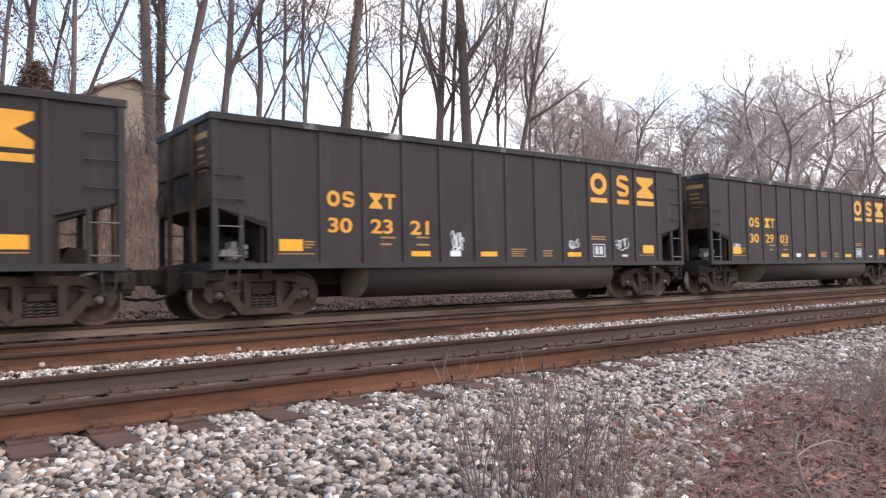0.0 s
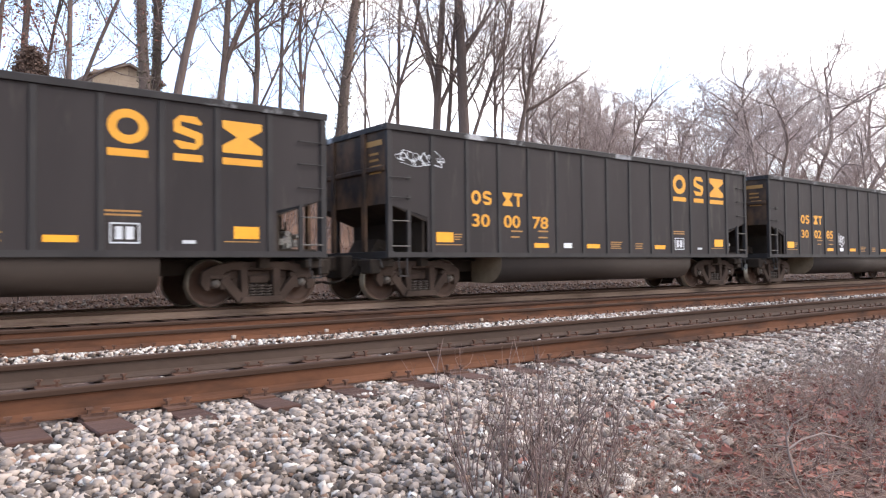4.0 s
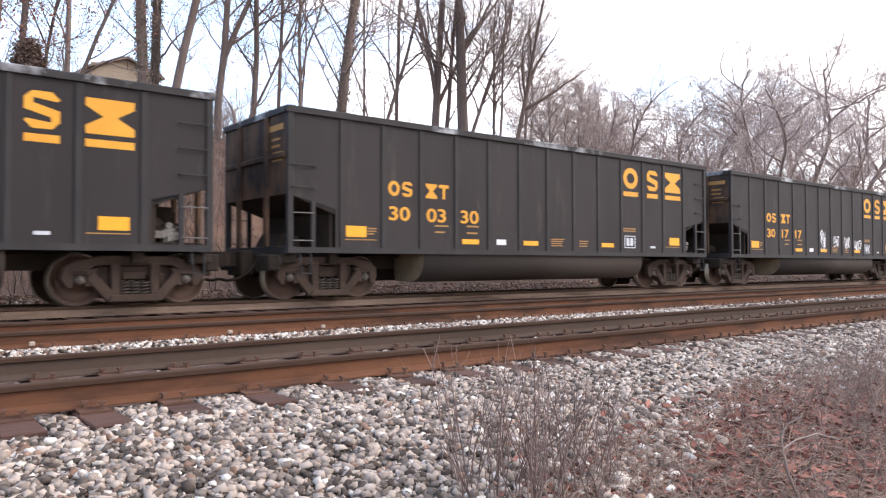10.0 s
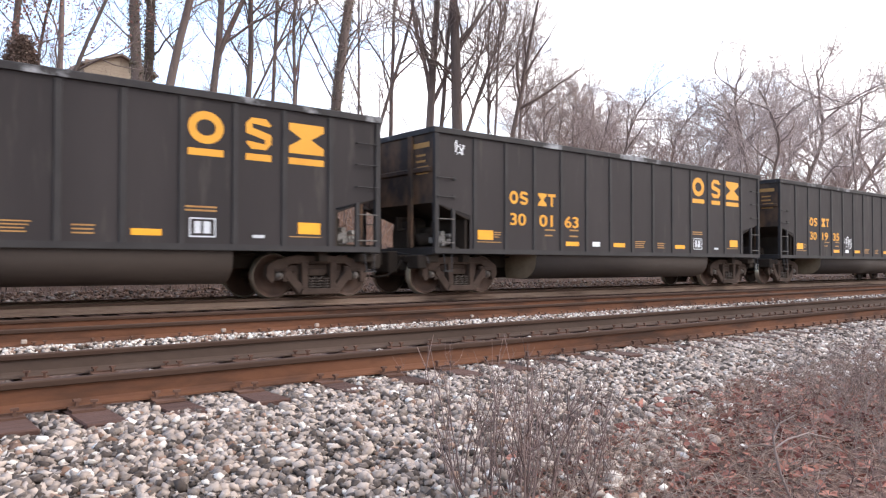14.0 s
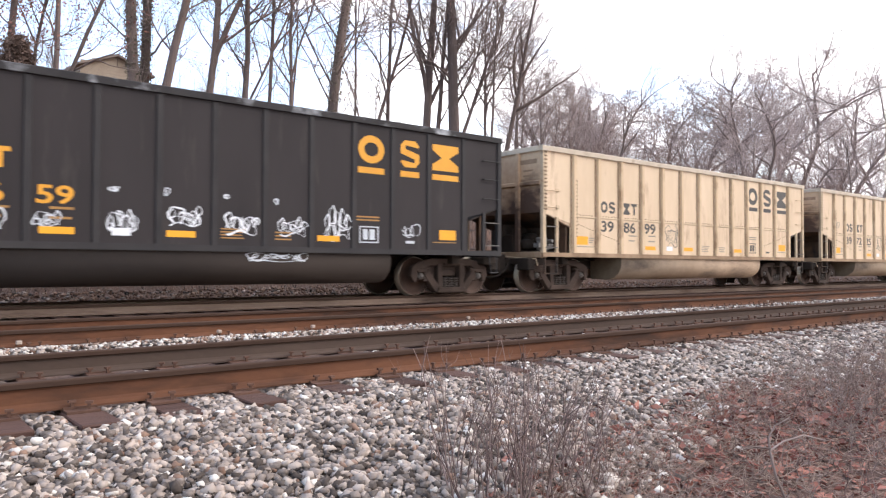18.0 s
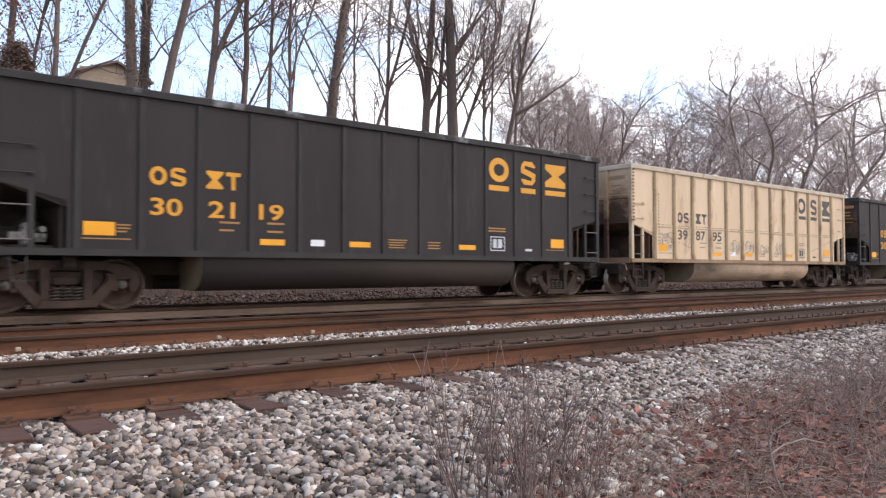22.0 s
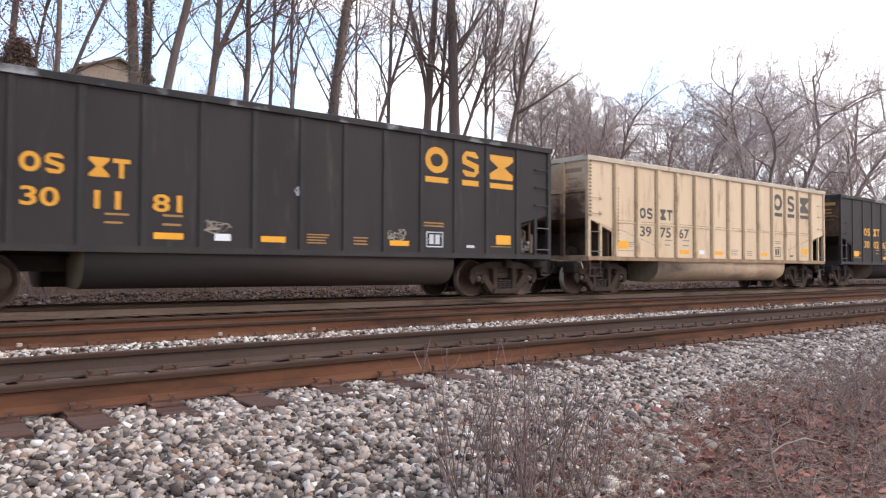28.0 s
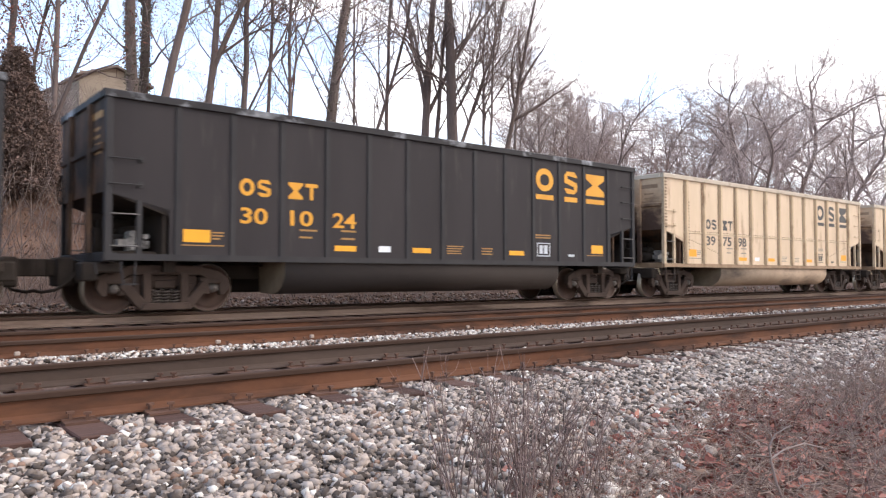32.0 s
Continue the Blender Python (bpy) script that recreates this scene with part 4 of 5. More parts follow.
    part("end_print", endp, YELLOW_DULL if not cream else RIB_GRIME, car, "faded unreadable print")
    if cream:
        riv = Build()
        for x in RIBS:
            for i in range(16):
                z = 1.2 + i * 0.165
                riv.box(x - 0.125, x - 0.08, -1.541, -1.536, z - 0.018, z + 0.018)
                if i % 3 == 0:
                    riv.box(x + 0.085, x + 0.118, -1.541, -1.536, z + 0.04, z + 0.07)
        x = -6.2
        while x < 6.2:
            riv.box(x - 0.015, x + 0.015, -1.536, -1.527, 2.095, 2.125)
            x += 0.125
        for i in range(16):
            z = 2.2 + i * 0.1
            riv.box(-7.3, -7.2, -1.575, -1.565, z - 0.022, z + 0.022)
            riv.box(-6.06, -6.02, -1.607, -1.6, z - 0.7, z - 0.66)
        # the slope sheets inside show as slanting rows of rivet heads
        for i in range(16):
            u = i / 15
            for k in (-1, 1):
                riv.box(k * (5.9 - 1.8 * u) - 0.03, k * (5.9 - 1.8 * u) + 0.03, -1.534, -1.527, 1.84 - 0.44 * u, 1.86 - 0.44 * u)
        tagged(part("rivets", riv, RIVET, car, "rows of grimy rivet heads"), kind="stuff")
        part("seam_strip", Build().prism([(-1.527, 2.035), (-1.545, 2.04), (-1.545, 2.07), (-1.527, 2.085)], "x", -6.25, 6.25), CREAM_TRIM, car)
    return car


def text_mesh(s, size, mat, thick):
    c = bpy.data.curves.new("digits", "FONT")
    c.body, c.size, c.offset, c.extrude, c.align_x = s, size, thick, 0.003, "LEFT"
    c.resolution_u = 4
    ob = bpy.data.objects.new("digits", c)
    me = bpy.data.meshes.new_from_object(ob)
    me.materials.append(mat)
    bpy.data.objects.remove(ob)
    bpy.data.curves.remove(c)
    return me


DIGITS = {}


def digits(car, s, x, z, w, h, mat):
    """Painted figures on the near side, fitted to their measured width and height."""
    if (s, mat.name) not in DIGITS:
        me = text_mesh(s, 1.0, mat, 0.018)
        xs, zs = [v.co.x for v in me.vertices], [v.co.y for v in me.vertices]
        sx, sz = w / (max(xs) - min(xs)), h / (max(zs) - min(zs))
        x0, z0 = min(xs), min(zs)
        for v in me.vertices:
            v.co = ((v.co.x - x0) * sx, -v.co.z * 0.8, (v.co.y - z0) * sz)
        me.update()
        DIGITS[(s, mat.name)] = me
    part("painted_number", DIGITS[(s, mat.name)], None, car, at=(x, -1.53, z))


def scrawl(car, x, z, w, h, seed, mat=None, strokes=4, y=-1.5295):
    """An unreadable sprayed scrawl: one unbroken looping ribbon of paint, wide where the can moved slowly."""
    r = random.Random(seed)
    loops = strokes + r.randint(1, 2)
    pts, n = [], 20
    for k in range(loops):
        hi, lo, fat, back = r.uniform(0.55, 1.0), r.uniform(0.0, 0.4), r.uniform(0.8, 2.1) * r.choice((-1, 1, 1)), r.uniform(-0.7, 0.7)
        for i in range(n):
            a = 6.2832 * i / n
            u = (k + i / n) / loops
            c = 0.5 - 0.5 * math.cos(a)
            pts.append((x + w * (0.08 + 0.84 * u + (0.5 * fat * math.sin(a) + 0.4 * back * math.sin(2 * a)) / loops), z + h * (lo + (hi - lo) * c + 0.06 * math.sin(3 * a + k))))
    # a sweep back under the letters
    for i in range(1, 13):
        pts.append((x + w * (0.95 - 0.85 * i / 12), z + h * (0.04 + 0.1 * math.sin(i * 0.7 + seed))))
    b = Build()
    half = r.uniform(0.011, 0.016) * (1.25 if h > 0.4 else 1.0)
    for i, (px, pz) in enumerate(pts):
        (ax, az), (bx, bz) = pts[max(i - 1, 0)], pts[min(i + 1, len(pts) - 1)]
        d = math.hypot(bx - ax, bz - az) or 1
        q = half * (0.75 + 0.4 * math.sin(i * 0.37 + seed))
        nx, nz = -(bz - az) / d * q, (bx - ax) / d * q
        out = y - 0.00002 * i
        b.v += [(px + nx, out, pz + nz), (px - nx, out, pz - nz)]
        if i:
            b.f.append((2 * i - 2, 2 * i, 2 * i + 1, 2 * i - 1))
            b.k.append(0)
    part("sprayed_scrawl", b, mat or WHITE_DIM, car, "unreadable sprayed scrawl")


# number by pairs of figures, cream or black, gear at the leading end, sprayed scrawls (x, z, width, height, seed, paint, strokes)
CARS = [
    ("", 0, 1, []),
    ("302321", 0, 1, [(-1.75, 1.35, 0.42, 0.45, 11, WHITE_DIM, 4), (2.2, 1.42, 0.45, 0.28, 12, WHITE_DIM, 3), (4.05, 1.4, 0.7, 0.32, 13, WHITE_DIM, 4)]),
    ("302903", 0, 1, [(-5.95, 1.55, 0.4, 0.1, 21, WHITE_DIM, 2)]),
    ("302743", 0, 0, [(-4.95, 1.27, 0.45, 0.38, 31, WHITE, 3)]),
    ("300078", 0, 0, [(-7.15, 3.0, 1.5, 0.36, 43, WHITE_DIM, 7)]),
    ("300285", 0, 0, [(-1.85, 1.42, 0.5, 0.5, 51, WHITE, 4)]),
    ("397725", 1, 0, []),
    ("302769", 0, 0, []),
    ("300330", 0, 0, []),
    ("301717", 0, 0, [(-0.9, 1.35, 0.5, 0.75, 91, WHITE, 4), (0.25, 1.45, 0.55, 0.42, 92, WHITE, 4), (1.25, 1.4, 0.55, 0.4, 93, WHITE, 4), (2.1, 1.35, 0.8, 0.5, 94, WHITE, 5)]),
    ("300076", 0, 0, []),
    ("300163", 0, 1, [(-6.75, 3.3, 0.3, 0.3, 111, WHITE, 2)]),
    ("301935", 0, 0, [(-1.85, 1.4, 0.75, 0.55, 121, WHITE, 5)]),
    ("300659", 0, 1, [(-4.95, 1.25, 0.45, 0.6, 130, BLUE_DIM, 3), (-3.9, 1.25, 0.6, 0.35, 131, WHITE, 4), (-2.95, 1.32, 0.45, 0.25, 132, WHITE_DIM, 3), (-1.85, 1.25, 0.55, 0.4, 133, WHITE, 4),
                      (-0.85, 1.42, 0.7, 0.35, 134, WHITE, 4), (0.2, 1.3, 0.75, 0.45, 135, WHITE, 5), (1.3, 1.3, 0.7, 0.4, 136, WHITE, 4), (2.3, 1.25, 0.75, 0.75, 137, WHITE, 4),
                      (4.3, 1.35, 0.5, 0.3, 138, WHITE_DIM, 3), (0.6, 0.78, 1.5, 0.17, 139, WHITE_DIM, 7, -1.503), (-1.78, 1.95, 0.14, 0.08, 221, WHITE_DIM, 1), (-0.88, 1.93, 0.08, 0.16, 222, WHITE_DIM, 1),
                      (0.22, 1.95, 0.1, 0.08, 223, WHITE_DIM, 1), (1.25, 1.9, 0.08, 0.1, 224, WHITE_DIM, 1)]),
    ("398699", 1, 1, [(-1.85, 1.35, 0.75, 0.75, 141, GREY_SPRAY, 3)]),
    ("397225", 1, 0, [(-6.0, 2.35, 0.5, 0.3, 151, GREY_LET, 3), (-1.9, 1.5, 0.85, 0.6, 152, GREY_SPRAY, 2), (-0.8, 1.5, 0.85, 0.62, 153, GREY_SPRAY, 2), (2.2, 0.72, 1.2, 0.22, 154, GREY_SPRAY, 4, -1.503)]),
    ("302119", 0, 1, []),
    ("398795", 1, 0, [(-5.9, 1.45, 0.75, 0.45, 171, GREY_LET, 4), (-1.8, 1.3, 0.7, 0.5, 172, GREY_LET, 4), (-0.8, 1.35, 0.7, 0.42, 173, GREY_LET, 4), (0.3, 1.3, 0.7, 0.4, 174, GREY_LET, 4), (1.3, 1.3, 0.7, 0.45, 175, GREY_LET, 4)]),
    ("301689", 0, 1, [(-1.75, 1.35, 0.35, 0.45, 181, WHITE_DIM, 3), (0.25, 1.25, 0.4, 0.3, 182, WHITE_DIM, 3), (1.25, 1.3, 1.1, 0.55, 183, WHITE_DIM, 6), (2.4, 1.2, 0.85, 0.5, 184, WHITE_DIM, 5)]),
    ("398450", 1, 0, []),
    ("301181", 0, 0, [(-2.0, 1.35, 0.5, 0.25, 201, GREY_LET, 3), (2.1, 1.32, 0.55, 0.25, 202, GREY_LET, 3), (-0.08, 2.15, 0.09, 0.22, 203, WHITE_DIM, 1)]),
    ("397567", 1, 0, []),
    ("300263", 0, 0, [(2.9, 1.3, 0.3, 0.3, 221, GREY_LET, 2)]),
    ("301024", 0, 1, []),
    ("397598", 1, 1, []),
    ("", 1, 0, []),
]
CARS_OBJ = []


def make_train():
    kinds = {}
    for i, (num, cream, gear, tags) in enumerate(CARS):
        key = (cream, gear)
        at = Matrix.Translation((i * PITCH - 3.776, TRAIN_Y, 0))
        if key not in kinds:
            car = kinds[key] = hopper(cream, gear)
            car.matrix_basis = at
        else:
            car = copy_thing(kinds[key], at)
        CARS_OBJ.append(car)
    for car, (num, cream, gear, tags) in zip(CARS_OBJ, CARS):
        mat = DARK_LET if cream else YELLOW
        for k, x in enumerate((-4.92, -3.9, -2.9)):
            if num:
                pair = num[2 * k:2 * k + 2]
                wide = (0.56, 0.51, 0.42)[pair.count("1")]
                digits(car, pair, x + (0.56 - wide) / 2, 1.68, wide, 0.31, mat)
        for t in tags:
            scrawl(car, *t)
        colour = "stained cream steel coal car with dark lettering" if cream else "black steel coal car with yellow lettering"
        more = " and sprayed scrawls" if len(tags) > 2 else " and one scrawl" if tags else ""
        tagged(car, colour + more + (" on the moving train" if not more else ""))


make_train()


# ---- bare trees ----
class Limbs:
    """Tapered tubes, gathered by their number of rings and sides and built all at once."""

    def __init__(self):
        self.kept = {}

    def tube(self, pts, rad, sides):
        self.kept.setdefault((len(pts), sides), []).append((pts, rad))

    def mesh(self, name, mat, smooth=True):
        vs, fs, base = [], [], 0
        for (n, sides), tubes in self.kept.items():
            pts = np.array([t[0] for t in tubes], dtype=np.float64)
            rad = np.array([t[1] for t in tubes], dtype=np.float64)
            d = np.gradient(pts, axis=1)
            d /= np.linalg.norm(d, axis=2)[..., None] + 1e-9
            steep = np.abs(d[:, :1, 2:3]) > 0.6
            ref = np.where(steep, np.array([0.31, 0.95, 0.05]), np.array([0.1, 0.05, 0.99]))
            s = np.cross(d, np.broadcast_to(ref, d.shape))
            s /= np.linalg.norm(s, axis=2)[..., None] + 1e-9
            t = np.cross(d, s)
            a = np.arange(sides) * 2 * math.pi / sides
            ring = pts[:, :, None] + (s[:, :, None] * np.cos(a)[:, None] + t[:, :, None] * np.sin(a)[:, None]) * rad[:, :, None, None]
            vs.append(ring.reshape(-1, 3))
            i = (np.arange(n - 1)[:, None] * sides + np.arange(sides)[None]).ravel()
            j = (np.arange(n - 1)[:, None] * sides + (np.arange(sides)[None] + 1) % sides).ravel()
            q = np.concatenate([np.stack([i, j, j + sides], -1), np.stack([i, j + sides, i + sides], -1)])
            fs.append((q[None] + (np.arange(len(tubes)) * n * sides)[:, None, None]).reshape(-1, 3) + base)
            base += len(tubes) * n * sides
        return quick_mesh(name, np.concatenate(vs), np.concatenate(fs), [mat], smooth=smooth)


def unit(v):
    return v / (math.sqrt(v[0] * v[0] + v[1] * v[1] + v[2] * v[2]) + 1e-9)


HABITS = {  # side branches by level: how many, from how far up, angle from the parent
    "tall": ((13, 17), (7, 10), (5, 9), (2, 4)), "broad": ((10, 14), (8, 11), (6, 9), (3, 5)),
}


def grow(r, wood, twigs, tips, p, d, length, rad, level, top, up=0.06, wild=0.16, bend=0.25, habit="tall", floor=0.0035):
    """A limb that tapers to a fine tip, and all that grows from it. Returns the points along it."""
    n = (9, 7, 5, 3, 2)[level]
    pts, rr, dirs = [p], [rad], []
    d = unit(np.asarray(d, float))
    keep = 0.25 if level == 0 else 0.06
    for i in range(n):
        d = unit(d + r.normal(0, wild, 3) * (bend, 0.9, 1.2, 1.4, 1.4)[level] + np.array([0, 0, up * (1, 2.2, 1.8, 1.4, 1.0)[level]]))
        dirs.append(d)
        p = p + d * length / n
        pts.append(p)
        rr.append(max(floor * 0.7, rad * (keep + (1 - keep) * (1 - (i + 1) / n) ** 0.8)))
    (wood if level < 2 else twigs).tube(pts, rr, (8, 6, 4, 3, 3)[level])
    if level == top:
        tips.append(pts[-1])
        return pts
    broad = habit == "broad"
    kids = int(r.integers(*HABITS[habit][level]))
    low = ((0.3 if broad else 0.13), 0.22, 0.15, 0.1)[level]
    for k in range(kids):
        u = low + (1 - low) * (k + r.uniform(0, 1)) / kids
        i = min(int(u * n), n - 1)
        at = pts[i] + (pts[i + 1] - pts[i]) * (u * n - i)
        base = dirs[i]
        side = unit(np.cross(base, r.normal(0, 1, 3)))
        ang = r.uniform(0.5, 1.15 if broad else 0.95) if level else r.uniform(0.4, 0.9) if broad else r.uniform(0.55, 1.1)
        ln = length * (r.uniform(0.36, 0.62) if level else r.uniform(0.38, 0.62) if broad else r.uniform(0.09, 0.23)) * (1.15 - 0.55 * u)
        thick = min(rr[i] * 0.72, ln * r.uniform(0.009, 0.014) * (1.25 if broad and level == 0 else 1.0))
        grow(r, wood, twigs, tips, at, base * math.cos(ang) + side * math.sin(ang), ln, max(floor, thick), level + 1, top, up, wild, bend, habit, floor)
    return pts


def leaf_cloud(r, centres, per, reach, size, flat=False):
    """Small bent leaves, two triangles each, scattered round centres."""
    c = np.repeat(np.asarray(centres), per, axis=0)
    c = c + r.normal(0, reach, c.shape) * ([1, 1, 0.08] if flat else [1, 1, 1])
    n = len(c)
    a = r.normal(0, 1, (n, 3))
    if flat:
        a[:, 2] *= 0.35
    a /= np.linalg.norm(a, axis=1)[:, None]
    b = np.cross(a, r.normal(0, 1, (n, 3)) * ([0.3, 0.3, 1] if flat else [1, 1, 1]))
    b /= np.linalg.norm(b, axis=1)[:, None]
    s = size * r.uniform(0.6, 1.3, (n, 1))
    nrm = np.cross(a, b)
    v = np.stack([c - a * s, c + b * s * 0.5 + nrm * s * 0.22, c + a * s, c - b * s * 0.5 + nrm * s * 0.15], 1).reshape(-1, 3)
    i = np.arange(n)[:, None] * 4
    return v, np.concatenate([i + [0, 1, 2], i + [0, 2, 3]])


def bare_tree(seed, height, rad, lean=(0, 0), top=3, leaves=0, ivy=0, forks=(), up=0.06, wild=0.16, bend=0.25, label="tall bare grey-brown tree on the leafy bank", habit="tall", far=False):
    """Trunk and limbs as one part, fine branches as another; base at the origin. forks: height, lean to the right, thickness."""
    r = np.random.default_rng(seed)
    wood, twigs, tips = Limbs(), Limbs(), []
    t = tagged(new("bare_tree"), label, "tree", "bare trees on the bank")
    d = np.array([lean[0], lean[1], 1.0])
    path = np.array(grow(r, wood, twigs, tips, np.array([0, 0, -0.4]), d, height, rad, 0, top, up, wild, bend, habit, 0.006 if far else 0.0035))
    for h, k, thick in forks:
        at = np.array([np.interp(h, path[:, 2], path[:, 0]), np.interp(h, path[:, 2], path[:, 1]), h])
        away = np.array([VX * k + r.normal(0, 0.06), VY * k + r.normal(0, 0.06), 1.0])
        ln = (height - h) * (0.62 if abs(k) < 0.5 else 0.55 if height < 13 else 0.34)
        grow(r, wood, twigs, tips, at, away, ln, rad * thick * (1 - 0.5 * h / height), 1, top, up * 0.5, wild, bend, "broad" if top == 4 else habit)
    # root flare
    wood.tube([(0, 0, -0.5), (0, 0, 0.0), (lean[0] * 0.5, lean[1] * 0.5, 0.5)], [rad * 1.9, rad * 1.35, rad * 1.02], 8)
    # far trees wear the colours lightened for haze
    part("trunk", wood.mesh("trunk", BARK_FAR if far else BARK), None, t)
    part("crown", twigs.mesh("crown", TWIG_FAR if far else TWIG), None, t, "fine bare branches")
    if leaves:
        low = np.array([q for q in tips if q[2] < 8.5] or tips)
        v, f = leaf_cloud(r, low[r.integers(0, len(low), leaves * 2)], 3, 0.14, 0.055 if leaves > 200 else 0.045)
        part("withered_leaves", quick_mesh("withered_leaves", v, f, [LEAF]), None, t, "withered brown leaves left hanging")
    if ivy:
        n = 1500
        h = r.uniform(0, 1, n) ** 1.2 * ivy
        a = r.uniform(0, 6.283, n)
        rr = rad * (1.05 - 0.35 * h / height) * r.uniform(0.97, 1.22, n)
        c = np.stack([np.cos(a) * rr + np.interp(h, path[:, 2], path[:, 0]), np.sin(a) * rr + np.interp(h, path[:, 2], path[:, 1]), h], -1)
        v, f = leaf_cloud(r, c, 1, 0.02, 0.05)
        part("ivy", quick_mesh("ivy", v, f, [IVY]), None, t, "dull green ivy climbing the trunk")
    return t


def stand(tree, x, y, turn=0.0, scale=1.0):
    tree.matrix_basis = pose(x, y, float(ground_z(x, y)) - 0.05, 0, 0, turn) @ Matrix.Scale(scale, 4)
    return tree


VX, VY = 0.777, -0.629  # to the right as the eye sees it


def lean(k):
    return (VX * k, VY * k)


# the front row: x, y, height, radius, lean to the right, forks (height, lean, thickness), height of ivy, withered leaves
FRONT = [
    (3.15, 25.5, 13, 0.077, 0.1, ((3.4, -0.5, 0.6), (4.2, 0.5, 0.5)), 0, 420),
    (4.07, 26.0, 15, 0.115, 0, ((4.0, -0.38, 0.75), (4.4, 0.3, 0.5)), 0, 420),
    (4.98, 25.0, 17, 0.088, 0.07, ((5.2, -0.4, 0.35),), 0, 90),
    (4.15, 24.0, 13, 0.066, 0.45, (), 0, 60),
    (8.12, 27.0, 21, 0.203, -0.06, ((6.0, 0.4, 0.4),), 6.5, 0),
    (8.64, 28.0, 20, 0.180, 0.05, ((4.9, -0.3, 0.6), (5.6, 0.5, 0.4)), 7, 40),
    (8.29, 26.0, 18, 0.158, 0.2, ((4.2, 0.42, 0.75), (5.4, -0.35, 0.4)), 0, 80),
    (10.69, 27.0, 19, 0.140, -0.02, ((3.3, 0.17, 0.85), (3.7, 0.85, 0.45), (5.2, -0.5, 0.35)), 0, 110),
    (11.93, 27.0, 18, 0.121, 0.02, ((5.0, 0.45, 0.35),), 0, 110),
    (12.29, 27.6, 18, 0.090, 0.08, ((4.4, 0.6, 0.4),), 0, 60),
    (10.65, 26.0, 11, 0.052, 0.62, (), 0, 60),
    (13.06, 27.0, 18, 0.079, 0.07, ((4.8, -0.5, 0.4),), 0, 110),
    (13.15, 25.0, 16, 0.075, 0.05, ((3.2, 0.34, 0.6), (3.3, -0.3, 0.5), (4.6, 0.7, 0.4)), 0, 40),
    (15.04, 26.0, 20, 0.229, 0.14, ((4.4, 0.75, 0.22), (5.4, -0.6, 0.2), (3.4, -0.4, 0.2)), 8, 30),
    (19.75, 31.0, 15, 0.071, 0.05, (), 0, 40),
    (20.29, 31.0, 18, 0.100, 0.2, ((4.0, -0.3, 0.5),), 0, 50),
    (23.03, 33.0, 18, 0.124, 0.09, ((4.2, 0.5, 0.5), (3.4, -0.4, 0.4)), 0, 0),
    (23.45, 30.0, 17, 0.235, 0.04, ((2.9, -0.26, 0.65), (2.6, 0.22, 0.55), (3.6, -0.1, 0.6), (4.4, 0.5, 0.35)), 0, 0),
    (23.50, 29.5, 16, 0.131, 0.2, ((3.6, -0.3, 0.5),), 0, 0),
    (23.81, 28.0, 19, 0.32, 0, ((4.9, 1.1, 0.24), (3.3, 0.8, 0.26), (5.6, 0.8, 0.28), (5.2, -0.8, 0.22), (4.2, -0.9, 0.2), (6.3, 0.5, 0.3), (3.9, 0.5, 0.22)), 0, 0),
    (24.06, 29.0, 10, 0.116, 0.55, ((2.6, -0.3, 0.5),), 0, 0),
    (28.71, 30.0, 12, 0.159, 0.3, ((3.4, 1.0, 0.8), (4.2, -0.2, 0.8), (5.2, 0.6, 0.7), (6.2, -0.3, 0.6)), 0, 0),
    (28.21, 30.5, 11.5, 0.1, -0.02, ((3.0, 0.4, 0.7), (3.8, -0.4, 0.6), (4.6, 0.55, 0.6)), 0, 0),
    (30.2, 30.4, 9.5, 0.11, 0.14, ((3.0, 0.6, 0.7), (4.2, -0.3, 0.6), (5.0, 0.5, 0.6)), 0, 0),
    (33.11, 31.0, 6.5, 0.104, 0.08, ((2.2, -0.35, 0.6), (2.6, 0.4, 0.6)), 0, 0),
    (36.19, 31.0, 5.5, 0.126, -0.12, ((2.4, 0.35, 0.7),), 0, 0),
    (39.12, 32.0, 5.5, 0.133, 0.1, ((2.4, -0.3, 0.7), (2.8, 0.45, 0.6)), 0, 0),
]


def make_front_trees():
    for i, (x, y, h, rad, k, forks, ivy, lv) in enumerate(FRONT):
        what = "tall bare tree with ivy up its trunk on the bank" if ivy else "slender bare tree leaning over the leafy bank" if abs(k) > 0.25 else \
            "slender tree with withered brown leaves on the bank" if lv > 200 else "thick-trunked bare tree on the leafy bank" if rad > 0.18 else "slender bare tree with thin grey-brown trunk on the bank"
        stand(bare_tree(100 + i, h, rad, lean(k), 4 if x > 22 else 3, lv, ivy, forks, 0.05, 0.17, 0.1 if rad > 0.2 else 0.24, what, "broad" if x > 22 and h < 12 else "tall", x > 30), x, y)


make_front_trees()


